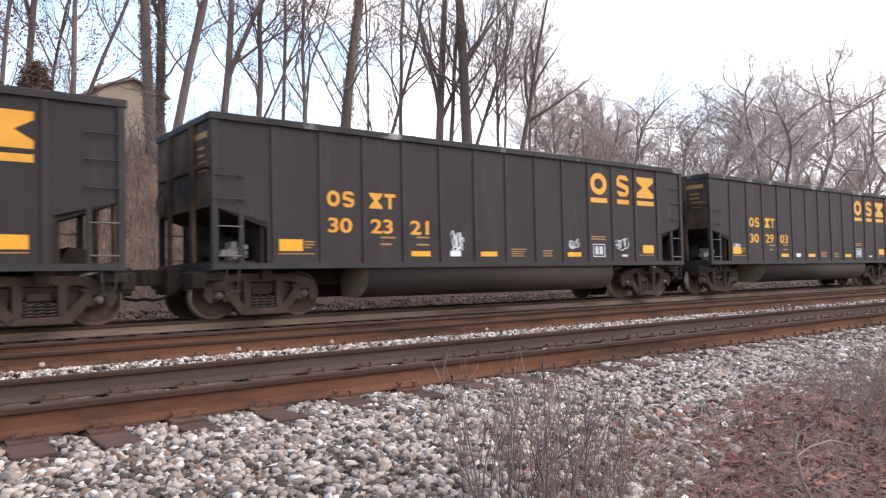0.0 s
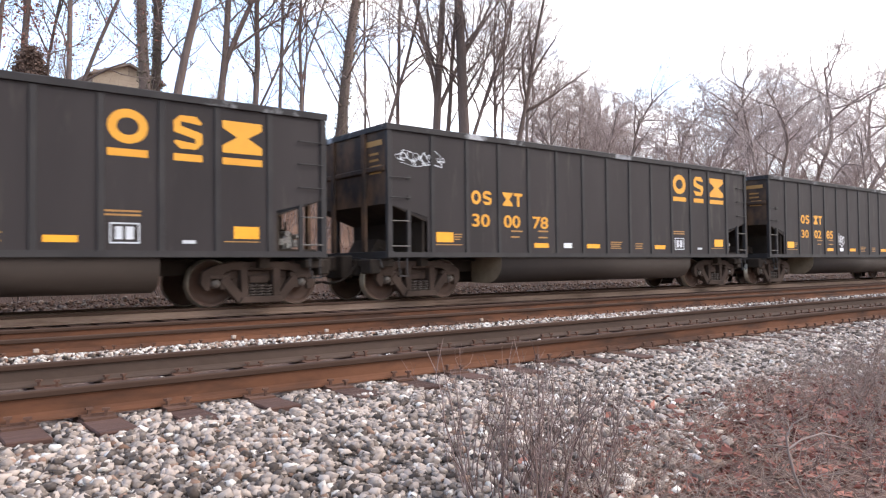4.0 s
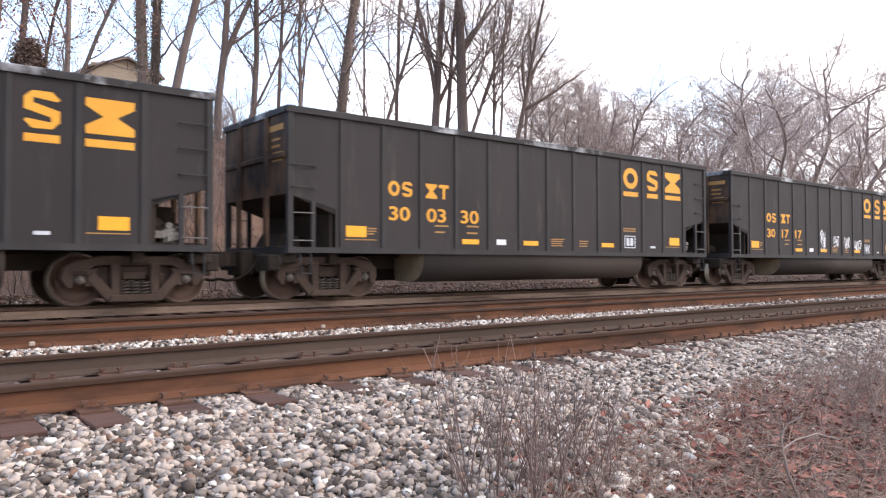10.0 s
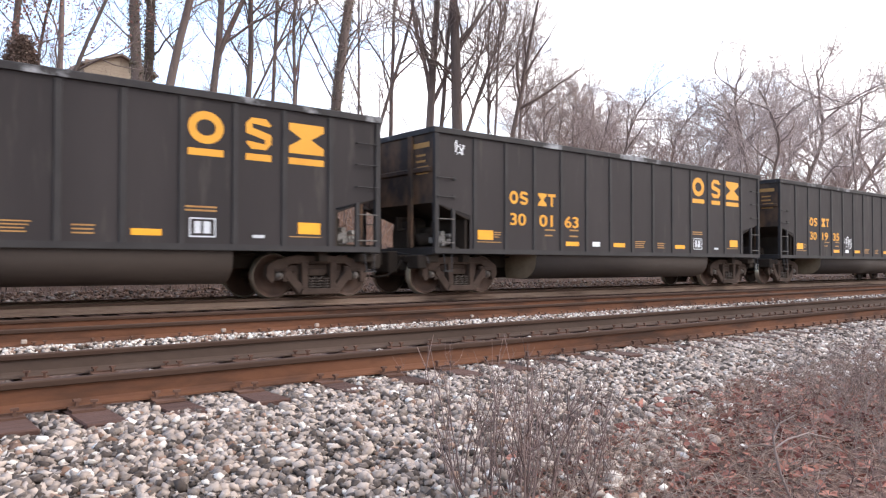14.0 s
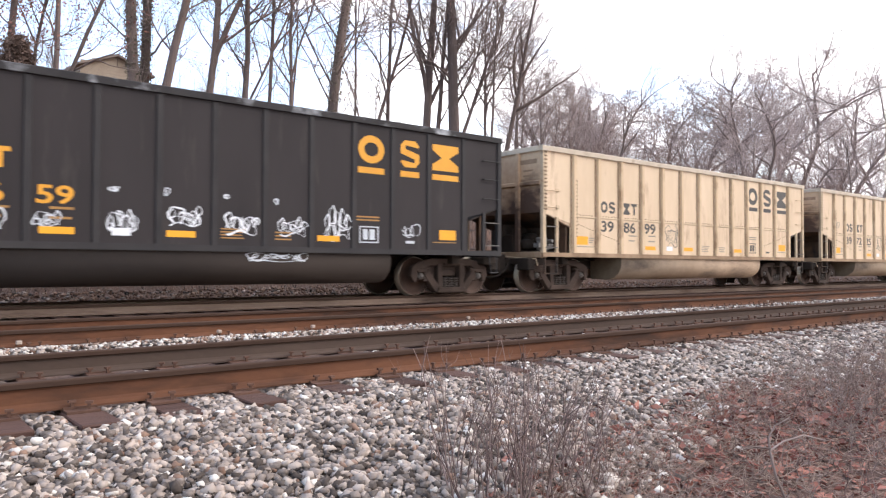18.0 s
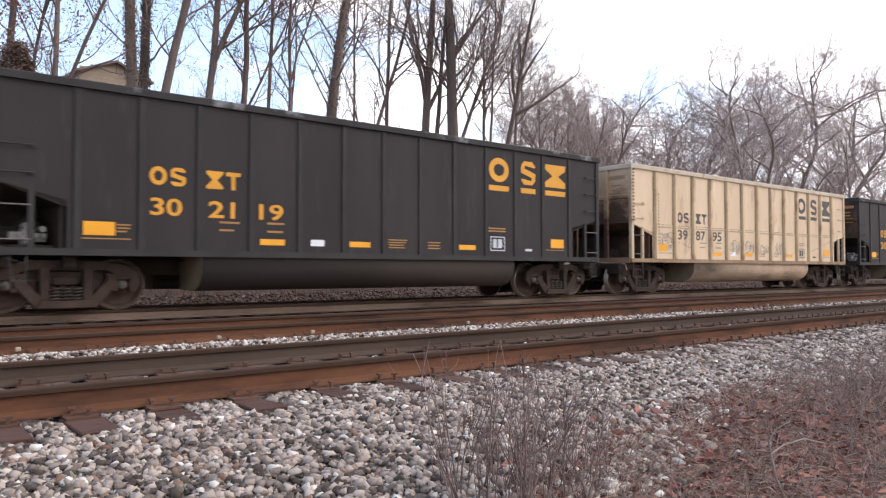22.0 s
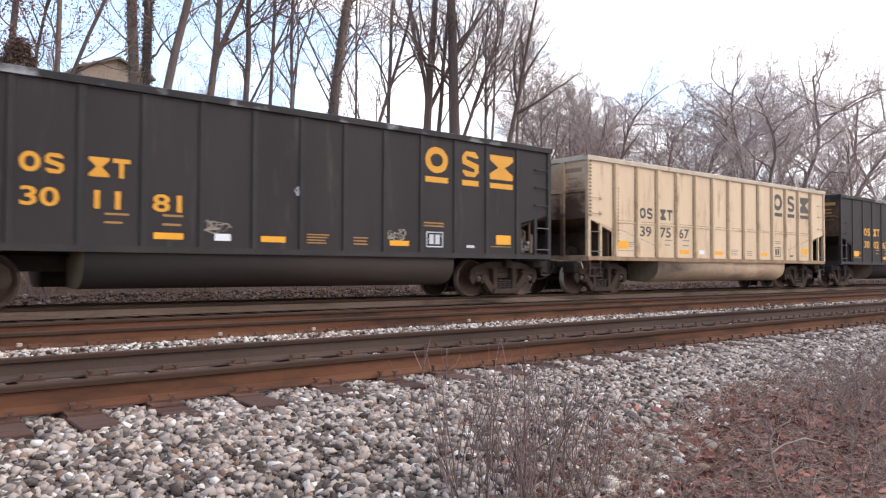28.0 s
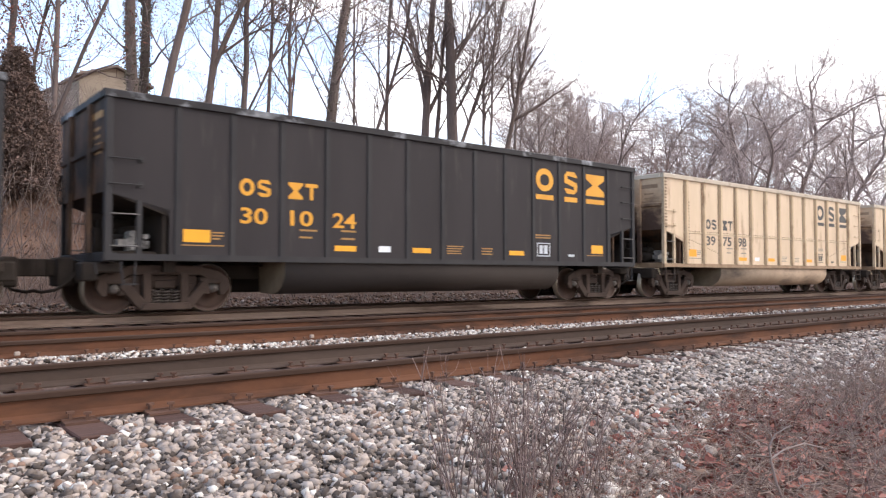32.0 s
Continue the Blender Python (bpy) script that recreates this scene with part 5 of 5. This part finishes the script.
def make_woods():
    """Farther trees: a few kinds, stood about with turns and sizes of their own."""
    r = np.random.default_rng(55)
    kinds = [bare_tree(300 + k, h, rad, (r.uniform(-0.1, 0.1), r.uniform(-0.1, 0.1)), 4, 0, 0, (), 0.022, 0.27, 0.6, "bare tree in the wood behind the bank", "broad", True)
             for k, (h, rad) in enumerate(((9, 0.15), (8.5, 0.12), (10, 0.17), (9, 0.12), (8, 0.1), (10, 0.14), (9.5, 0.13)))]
    tall = [max(v.co.z for c in t.children for v in c.data.vertices) for t in kinds]
    spots = []
    # bearing from the eye in degrees, distance across the tracks; the skyline dips near 57 degrees
    for k in range(96):
        y, a = 27 + 40 * r.uniform(0, 1) ** 0.9, 46 + 26 * (k + r.uniform()) / 96
        x = y * math.tan(radians(a))
        far = math.hypot(x, y) * math.cos(radians(a - 39))
        rise = np.interp(a, [45, 48, 51.4, 55.5, 57.5, 60, 62.4, 65.2, 72], [0.258, 0.258, 0.255, 0.248, 0.226, 0.252, 0.275, 0.256, 0.262]) * r.uniform(0.74, 1.0)
        spots.append((x, y, 0.7 + rise * far - float(ground_z(x, y))))
    for k in range(4):
        y = r.uniform(36, 75)
        spots.append((y * math.tan(radians(r.uniform(4, 34))), y, r.uniform(9, 12)))
    thin = bare_tree(340, 13, 0.075, (0.06, -0.03), 3, 0, 0, (), 0.05, 0.14, 0.4, "slender bare sapling on the bank")
    thin2 = bare_tree(341, 12, 0.06, (-0.05, 0.06), 3, 30, 0, ((3.5, 0.3, 0.6),), 0.05, 0.16, 0.4, "slender bare sapling on the bank")
    for k in range(6):
        y = r.uniform(26, 38)
        x = y * math.tan(radians(r.uniform(10, 47)))
        m = pose(x, y, float(ground_z(x, y)) - 0.05, 0, 0, r.uniform(0, 360)) @ Matrix.Scale(r.uniform(0.7, 1.1), 4)
        if k < 2:
            (thin, thin2)[k].matrix_basis = m
        else:
            copy_thing((thin, thin2)[k % 2], m)
    used = set()
    for x, y, high in spots:
        k = int(r.integers(0, len(kinds)))
        m = pose(x, y, float(ground_z(x, y)) - 0.05, 0, 0, r.uniform(0, 360)) @ Matrix.Scale(min(max(high, 4.0), 21.0) / tall[k], 4)
        if k not in used:
            used.add(k)
            kinds[k].matrix_basis = m
        else:
            copy_thing(kinds[k], m)


make_woods()


def make_brush():
    """Thicket of thin stems over the bank."""
    r = np.random.default_rng(77)
    groups = {"bank_brush": (STEM_GREY, 3400, (18.2, 27.0), (0.5, 1.9)), "bank_thicket": (STEM, 1900, (21, 33), (0.8, 3.0)),
              "wood_undergrowth": (STEM, 2800, (24, 42), (1.6, 5.0)), "bank_saplings": (STEM_GREY, 600, (20.5, 27), (1.6, 3.8))}
    for name, (mat, n, ys, hs) in groups.items():
        b = Limbs()
        for k in range(n):
            y = r.uniform(*ys)
            ang = r.uniform(47, 74) if name == "wood_undergrowth" else r.uniform(2, 36) if name == "bank_saplings" else r.uniform(2, 74)
            if ang < 33 and k % 5 < 1:
                continue
            x = y * math.tan(radians(ang)) + r.normal(0, 0.5)
            h = r.uniform(*hs) * r.uniform(0.5, 1)
            p = np.array([x, y, float(ground_z(x, y)) - 0.05])
            d = unit(np.array([r.normal(0, 0.35), r.normal(0, 0.35), 1]))
            pts = [p]
            for i in range(3):
                d = unit(d + r.normal(0, 0.2, 3))
                pts.append(pts[-1] + d * h / 3)
            rad = r.uniform(0.006, 0.016) * (1 + x / 90)
            b.tube(pts, [rad, rad * 0.8, rad * 0.6, rad * 0.3], 3)
            for q in range(2):
                i = r.integers(1, 3)
                e = unit(d + r.normal(0, 0.6, 3))
                b.tube([pts[i], pts[i] + e * h * 0.25, pts[i] + e * h * 0.45 + r.normal(0, 0.05, 3)], [rad * 0.6, rad * 0.45, rad * 0.25], 3)
        tagged(new(name, b.mesh(name, mat)), "thicket of thin bare brown stems over the bank", "brush", kind="stuff")
    b = Limbs()
    for k in range(600):
        y = r.uniform(18.4, 23)
        x = y * math.tan(radians(r.uniform(2, 72)))
        p = np.array([x, y, float(ground_z(x, y)) - 0.05])
        h = r.uniform(0.9, 2.6)
        sx, sy = r.normal(0, 0.12, 2)
        b.tube([p, p + [sx * h, sy * h, h * 0.35], p + [sx * h * 1.5 + r.normal(0, 0.06), sy * h, h * 0.7], p + [sx * h * 2, sy * h, h]], [0.013, 0.011, 0.009, 0.004], 3)
    tagged(new("bank_vines", b.mesh("bank_vines", STRAW)), "pale dry vines and stalks standing on the bank", "vines", kind="stuff")
    c = []
    for k in range(16000):
        y = r.uniform(20.4, 29)
        x = y * math.tan(radians(r.uniform(0, 72)))
        c.append((x, y, float(ground_z(x, y)) + 0.04))
    v, f = leaf_cloud(r, c, 2, 0.25, 0.045, True)
    v[:, 2] += 0.03
    tagged(new("bank_leaf_litter", quick_mesh("bank_leaf_litter", v, f, [LEAF_TAN])), "tan and brown fallen leaves covering the bank", "fallen leaves", kind="stuff")


make_brush()


def make_conifer(x, y, h, wide, seed, label):
    r = np.random.default_rng(seed)
    t = tagged(new("conifer"), label, "tree")
    wood = Limbs()
    wood.tube([(0, 0, -0.3), (0, 0, h * 0.5), (0.05, 0, h)], [0.14, 0.09, 0.02], 7)
    centres = []
    for k in range(420):
        u = r.uniform(0, 1) ** 0.8
        z = 0.3 + u * (h - 0.3)
        reach = wide * (1 - u) ** 0.95 * r.uniform(0.4, 1.1) + 0.05
        a = r.uniform(0, 6.283)
        e = np.array([math.cos(a) * reach, math.sin(a) * reach, z - 0.12 * reach])
        wood.tube([(0, 0, z), e * [0.5, 0.5, 1], e], [0.02, 0.014, 0.006], 3)
        for q in (0.35, 0.6, 0.8, 1.0):
            centres.append((e[0] * q, e[1] * q, z - 0.12 * reach * q))
    part("trunk", wood.mesh("trunk", BARK), None, t)
    v, f = leaf_cloud(r, centres, 34, 0.12, 0.045)
    part("crown", quick_mesh("crown", v, f, [NEEDLE]), None, t, "dark brownish needles")
    return stand(t, x, y)


make_conifer(3.74, 23.0, 4.0, 1.7, 5, "dark shaggy conifer growing on the bank")
make_conifer(2.5, 22.5, 3.6, 1.2, 6, "dark shaggy conifer growing on the bank")


# ---- the house on top of the bank ----
def make_house(x, y):
    h = tagged(new("house"), "small house with pale siding and brown gable roof uphill", "house")
    z0 = float(ground_z(x, y))
    h.matrix_basis = pose(x, y, z0, 0, 0, 6)
    wall = Build()
    w, d, e, g = 2.3, 9.0, 6.75, 7.45
    wall.prism([(-w, -1), (w, -1), (w, e), (0, g), (-w, e)], "y", 0, d)
    part("wall", wall, SIDING, h)
    z = 0.1
    while z < g - 0.3:
        half = w if z < e else w * (g - z) / (g - e) - 0.15
        part("clapboard", Build().prism([(-0.035, z), (-0.012, z), (-0.004, z + 0.2), (-0.02, z + 0.2)], "x", -half, half), SIDING, h)
        z += 0.22
    for s in (-1, 1):
        rf = Build().prism([(s * (w + 0.25), e - 0.3), (s * (w + 0.25), e - 0.15), (0, g + 0.18), (0, g + 0.03)], "y", -0.4, d + 0.4)
        part("roof", rf, SHINGLE, h, "brown shingled roof slope")


make_house(14.5, 52.8)


# ---- ballast stones ----
def stone_shapes(r, n):
    """Sharp-edged broken stones: skewed, wedged blocks of 12 faces."""
    v = np.array([(x, y, z) for x in (-1, 1) for y in (-1, 1) for z in (-1, 1)], dtype=float)
    f = np.array([(0, 1, 3), (0, 3, 2), (4, 6, 7), (4, 7, 5), (0, 4, 5), (0, 5, 1), (2, 3, 7), (2, 7, 6), (0, 2, 6), (0, 6, 4), (1, 5, 7), (1, 7, 3)])
    out = []
    for k in range(n):
        w = v.copy()
        up = w[:, 2] > 0
        w[up, :2] *= r.uniform(0.45, 1.0, 2)
        w[up, :2] += r.normal(0, 0.25, 2)
        w = (w + r.normal(0, 0.17, (8, 3))) * (r.uniform(0.66, 1.0), r.uniform(0.48, 0.74), r.uniform(0.34, 0.6))
        out.append(w)
    return out, f


def scatter_stones(name, r, x, y, size, label, mats=(STONE, STONE_PALE, STONE_WARM), shares=(0.885, 0.06, 0.055), sink=0.25, lift=None):
    shapes, f = stone_shapes(r, 40)
    n = len(x)
    z = ground_z(x, y) + size * (0.5 - sink) + (0 if lift is None else lift)
    which = r.integers(0, len(shapes), n)
    S = np.array(shapes)[which]
    # most stones lie flat, tilted a little this way or that
    turn = r.uniform(0, 6.2832, n) / 2
    tip = r.normal(0, 0.32, (n, 2))
    q = np.stack([np.cos(turn), tip[:, 0], tip[:, 1], np.sin(turn)], -1)
    q /= np.linalg.norm(q, axis=1)[:, None]
    a, b, c, d = q.T
    R = np.stack([1 - 2 * (c * c + d * d), 2 * (b * c - a * d), 2 * (b * d + a * c), 2 * (b * c + a * d), 1 - 2 * (b * b + d * d), 2 * (c * d - a * b),
                  2 * (b * d - a * c), 2 * (c * d + a * b), 1 - 2 * (b * b + c * c)], -1).reshape(n, 3, 3)
    v = np.einsum("nij,nkj->nki", R, S) * (size * 0.62)[:, None, None]
    v[:, :, 2] *= 0.85
    v += np.stack([x, y, z], -1)[:, None]
    faces = (f[None] + (np.arange(n) * 8)[:, None, None]).reshape(-1, 3)
    kind = r.choice(len(mats), n, p=shares)
    me = quick_mesh(name, v.reshape(-1, 3), faces, list(mats), np.repeat(kind, len(f)))
    return tagged(new(name, me), label, "gravel", kind="stuff")


def clear_of_ties(x, y, y0, y1, ties):
    i = np.clip(np.searchsorted(ties, x), 1, len(ties) - 1)
    near = np.minimum(np.abs(ties[i] - x), np.abs(ties[i - 1] - x))
    return ~((near < 0.135) & (y > y0) & (y < y1))


def make_ballast():
    r = np.random.default_rng(3)
    mid = (R1 + R2) / 2
    xs, ys, ss = [], [], []
    # shoulder, denser and finer near the eye
    for x0, x1, n, lo, hi in ((0.1, 5.0, 19500, 0.023, 0.062), (5.0, 10.0, 14000, 0.025, 0.062), (10, 18, 9500, 0.03, 0.07), (18, 34, 8500, 0.045, 0.095), (34, 90, 9000, 0.06, 0.15)):
        x = r.uniform(x0, x1, n)
        edge = 2.2 + 0.2 * np.sin(x * 1.3) + np.clip((x - 1.8) / 4.2, 0, 1) * 0.95
        y = edge + (4.93 - edge) * r.uniform(0, 1, n) ** (0.8 if x0 < 1 else 0.9)
        xs.append(x), ys.append(y), ss.append(lo + (hi - lo) * r.uniform(0, 1, n) ** 1.7)
    x, y, s = map(np.concatenate, (xs, ys, ss))
    keep = clear_of_ties(x, y, mid - 1.3 + 0.08 * np.sin(x * 5.0), 9, TIES_1) & ~((y > R1 - 0.1) & (s > 0.05))
    scatter_stones("ballast_shoulder", r, x[keep], y[keep], s[keep], "loose grey and white crushed stone ballast beside the ties")
    # thin scatter spilling into the leaves
    x = r.uniform(1, 9, 420)
    y = 2.35 + np.clip((x - 1.8) / 4.2, 0, 1) * 0.95 - np.abs(r.normal(0, 0.22, 420))
    scatter_stones("spilled_ballast", r, x, y, r.uniform(0.03, 0.075, 420), "pale stones spilled among dead leaves", shares=(0.5, 0.45, 0.05))
    # inside the near track, between the tracks, beyond
    x = np.concatenate([r.uniform(0, 12, 3200), r.uniform(12, 50, 4200)])
    y = r.uniform(R1 + 0.1, R2 - 0.1, len(x))
    keep = clear_of_ties(x, y, 0, 9, TIES_1)
    scatter_stones("ballast_between_rails", r, x[keep], y[keep], r.uniform(0.03, 0.06, keep.sum()), "dusty stone ballast between the rails", shares=(0.5, 0.2, 0.3), sink=0.15)
    x = np.concatenate([r.uniform(0, 14, 9000), r.uniform(14, 60, 8000)])
    y = np.concatenate([r.uniform(7.75, 8.9, 9000), r.uniform(7.3, 8.9, 8000)])
    hump = 0.05 * np.exp(-((y - 8.35) / 0.3) ** 2)
    scatter_stones("ballast_between_tracks", r, x, y, r.uniform(0.024, 0.055, len(x)), "pale stone ballast heaped between two tracks", shares=(0.55, 0.28, 0.17), lift=hump, sink=0.3)
    x = np.concatenate([r.uniform(2, 30, 4500), r.uniform(30, 80, 3000)])
    y = r.uniform(16.6, 18.3, len(x))
    scatter_stones("far_ballast", r, x, y, r.uniform(0.04, 0.1, len(x)), "dusty brown stone ballast at the foot of the bank", shares=(0.25, 0.0, 0.75))


make_ballast()


# ---- leaves, dry grass and shrubs beside the near track ----
def make_litter():
    r = np.random.default_rng(21)
    n = 10500
    x = r.uniform(1.6, 13, n)
    y = 2.5 + np.clip((x - 1.8) / 4.2, 0, 1) * 0.95 - np.abs(r.normal(0, 0.8, n))
    c = np.stack([x, y, ground_z(x, y) + 0.015], -1)
    v, f = leaf_cloud(r, c, 1, 0.01, 0.034, True)
    tagged(new("leaf_litter", quick_mesh("leaf_litter", v, f, [LEAF])), "reddish-brown dead leaves lying on the ground", "fallen leaves", kind="stuff")
    x = r.normal(5.2, 0.75, 420)
    y = 2.75 + r.normal(0, 0.26, 420)
    v, f = leaf_cloud(r, np.stack([x, y, ground_z(x, y) + 0.03], -1), 1, 0.01, 0.054, True)
    tagged(new("oak_leaves", quick_mesh("oak_leaves", v, f, [LEAF])), "drift of larger curled orange-brown oak leaves", "fallen leaves", kind="stuff")
    b = Limbs()
    for k in range(9000):
        x = r.uniform(1.6, 12)
        y = 2.4 + min(max((x - 1.8) / 4.2, 0), 1) * 0.95 - abs(r.normal(0, 0.7))
        p = np.array([x, y, float(ground_z(x, y))])
        d = unit(np.array([r.normal(0, 1), r.normal(0, 1), abs(r.normal(0.25, 0.3))]))
        h = r.uniform(0.08, 0.3)
        b.tube([p, p + d * h * 0.5 + [0, 0, 0.02], p + d * h + [0, 0, -0.02]], [0.0024, 0.002, 0.001], 3)
    tagged(new("dry_grass", b.mesh("dry_grass", STRAW)), "flattened dry grass and fine twigs", "grass", kind="stuff")


make_litter()


def shrub(x, y, count, height, spread, fan, mat, label, seed, rad=0.004, arch=0.12, side=4):
    """A bush of thin bare stems from one root."""
    r = np.random.default_rng(seed)
    ob = tagged(new("bare_shrub"), label, "shrub")
    ob.matrix_basis = Matrix.Translation((x, y, float(ground_z(x, y))))
    stems, twigs = Limbs(), Limbs()
    for k in range(count):
        a, q = r.uniform(0, 6.283), spread * math.sqrt(r.uniform(0, 1))
        p = np.array([math.cos(a) * q, math.sin(a) * q, -0.03])
        p[2] += float(ground_z(x + p[0], y + p[1])) - float(ground_z(x, y))
        d = unit(np.array([math.cos(a) * fan * r.uniform(0, 1.2) + r.normal(0, 0.12), math.sin(a) * fan * r.uniform(0, 1.2) + r.normal(0, 0.12), 1]))
        h = height * r.uniform(0.45, 1.0)
        pts, n = [p], 6
        dirs = []
        for i in range(n):
            d = unit(d + r.normal(0, arch, 3))
            dirs.append(d)
            pts.append(pts[-1] + d * h / n)
        q = rad * r.uniform(0.6, 1.3)
        stems.tube(pts, [q * (1 - 0.7 * i / n) for i in range(n + 1)], 5)
        for j in range(r.integers(side // 2, side + 1)):
            i = r.integers(2, n)
            e = unit(dirs[i - 1] + r.normal(0, 0.5, 3))
            ln = h * r.uniform(0.12, 0.35)
            m = pts[i] + e * ln * 0.5
            e2 = unit(e + r.normal(0, 0.3, 3))
            twigs.tube([pts[i], m, m + e2 * ln * 0.5], [q * 0.5, q * 0.38, q * 0.2], 3)
            if r.uniform() < 0.6:
                e3 = unit(e2 + r.normal(0, 0.6, 3))
                twigs.tube([m, m + e3 * ln * 0.4], [q * 0.35, q * 0.18], 3)
    tagged(part("bush", stems.mesh("bush", mat), None, ob), kind="stuff")
    tagged(part("brushwood", twigs.mesh("brushwood", mat), None, ob, "fine side twigs"), kind="stuff")
    return ob


RED = "reddish-brown bare shrub of many upright stems at the ballast edge"
shrub(2.5, 2.65, 48, 0.86, 0.26, 0.22, STEM, RED, 1, 0.0042)
shrub(2.85, 2.62, 42, 0.74, 0.3, 0.3, STEM, RED, 2, 0.0038)
shrub(2.5, 2.95, 8, 0.8, 0.1, 0.16, STEM, "thin reddish bare shrub with few stems in the ballast", 3, 0.0035)
shrub(3.3, 2.75, 36, 0.55, 0.35, 0.35, STEM, RED, 4, 0.003)
shrub(3.0, 2.3, 50, 0.42, 0.4, 0.5, STEM_GREY, RED.replace("reddish", "greyish"), 5, 0.0026, 0.22, 6)
GREY = "brown tangled bare bush spreading over dead leaves"
BUSHES = ((7.6, 3.25, 60, 0.3), (8.6, 3.35, 60, 0.34), (6.2, 2.75, 55, 0.3), (6.9, 2.8, 65, 0.36), (9.8, 3.4, 60, 0.36), (4.9, 2.3, 45, 0.24), (4.1, 2.2, 45, 0.24),
          (7.9, 2.95, 65, 0.38), (11.4, 3.5, 60, 0.42), (5.7, 2.2, 60, 0.32), (5.3, 2.6, 60, 0.34), (6.1, 2.2, 60, 0.36), (5.2, 2.05, 50, 0.3), (3.5, 2.1, 45, 0.24), (4.6, 1.75, 45, 0.26), (6.5, 2.4, 65, 0.36), (13.5, 3.6, 55, 0.5), (7.2, 2.5, 60, 0.4))
for k, (bx, by, n, h) in enumerate(BUSHES):
    shrub(bx, by, n, h, 0.55, 1.0, STEM if k % 3 else STEM_GREY, GREY, 10 + k, 0.0034, 0.26, 6)


def dead_branch(x, y):
    """The pale forked stick that stands out of the leaves."""
    b = Limbs()
    b.tube([(0, 0, 0), (-0.06, 0.02, 0.13), (-0.1, 0.03, 0.26), (-0.1, 0.04, 0.34)], [0.009, 0.008, 0.007, 0.006], 6)
    b.tube([(-0.1, 0.03, 0.27), (-0.02, 0.0, 0.31), (0.1, -0.06, 0.34), (0.24, -0.12, 0.3)], [0.006, 0.0055, 0.005, 0.003], 5)
    b.tube([(-0.1, 0.03, 0.28), (-0.16, 0.06, 0.29), (-0.24, 0.1, 0.3)], [0.0055, 0.005, 0.003], 5)
    b.tube([(-0.1, 0.04, 0.33), (-0.07, 0.02, 0.4), (0.02, -0.02, 0.44)], [0.005, 0.004, 0.003], 5)
    ob = tagged(new("dead_branch", b.mesh("dead_branch", STEM_GREY)), "pale forked dead branch standing in fallen leaves", "branch")
    ob.matrix_basis = Matrix.Translation((x, y, float(ground_z(x, y))))


dead_branch(4.05, 1.96)


# ---- what moves ----
def motions():
    # metres gone by the train, in step for all cars; the wheels roll with it
    gone = [(0.0, 0.063), (2.0, 22.308), (3.0, 33.476), (6.0, 66.937), (7.0, 78.061), (9.0, 100.43), (11.0, 122.88), (12.0, 134.014), (13.0, 145.248), (14.0, 156.394), (17.0, 189.952), (17.5, 195.63), (19.0, 212.34), (20.0, 223.6), (21.0, 234.72), (22.0, 245.95), (23.0, 257.06), (24.0, 268.24), (25.0, 279.51), (28.0, 312.7), (32.0, 357.54)]
    for i, car in enumerate(CARS_OBJ):
        start = i * PITCH - 3.776
        walk(car, [(t, Matrix.Translation((start - d, TRAIN_Y, 0))) for t, d in gone])
    ts, ds = [g[0] for g in gone], [g[1] for g in gone]
    lead = {}
    for w in [o for o in scene.objects if o.data in [AXLE_MESH, *WHEELS]]:
        key = round(w.location.x, 2)
        if key not in lead:
            lead[key] = w
            x = w.location.x
            walk(w, [(k / FPS, Matrix.Translation((x, 0, 0)) @ Matrix.Rotation(-float(np.interp(k / FPS, ts, ds)) / 0.46, 4, "Y")) for k in range(0, 32 * FPS + 1)])
        else:
            src = lead[key].animation_data
            w.rotation_mode = "QUATERNION"
            w.animation_data_create()
            w.animation_data.action, w.animation_data.action_slot = src.action, src.action_slot


motions()
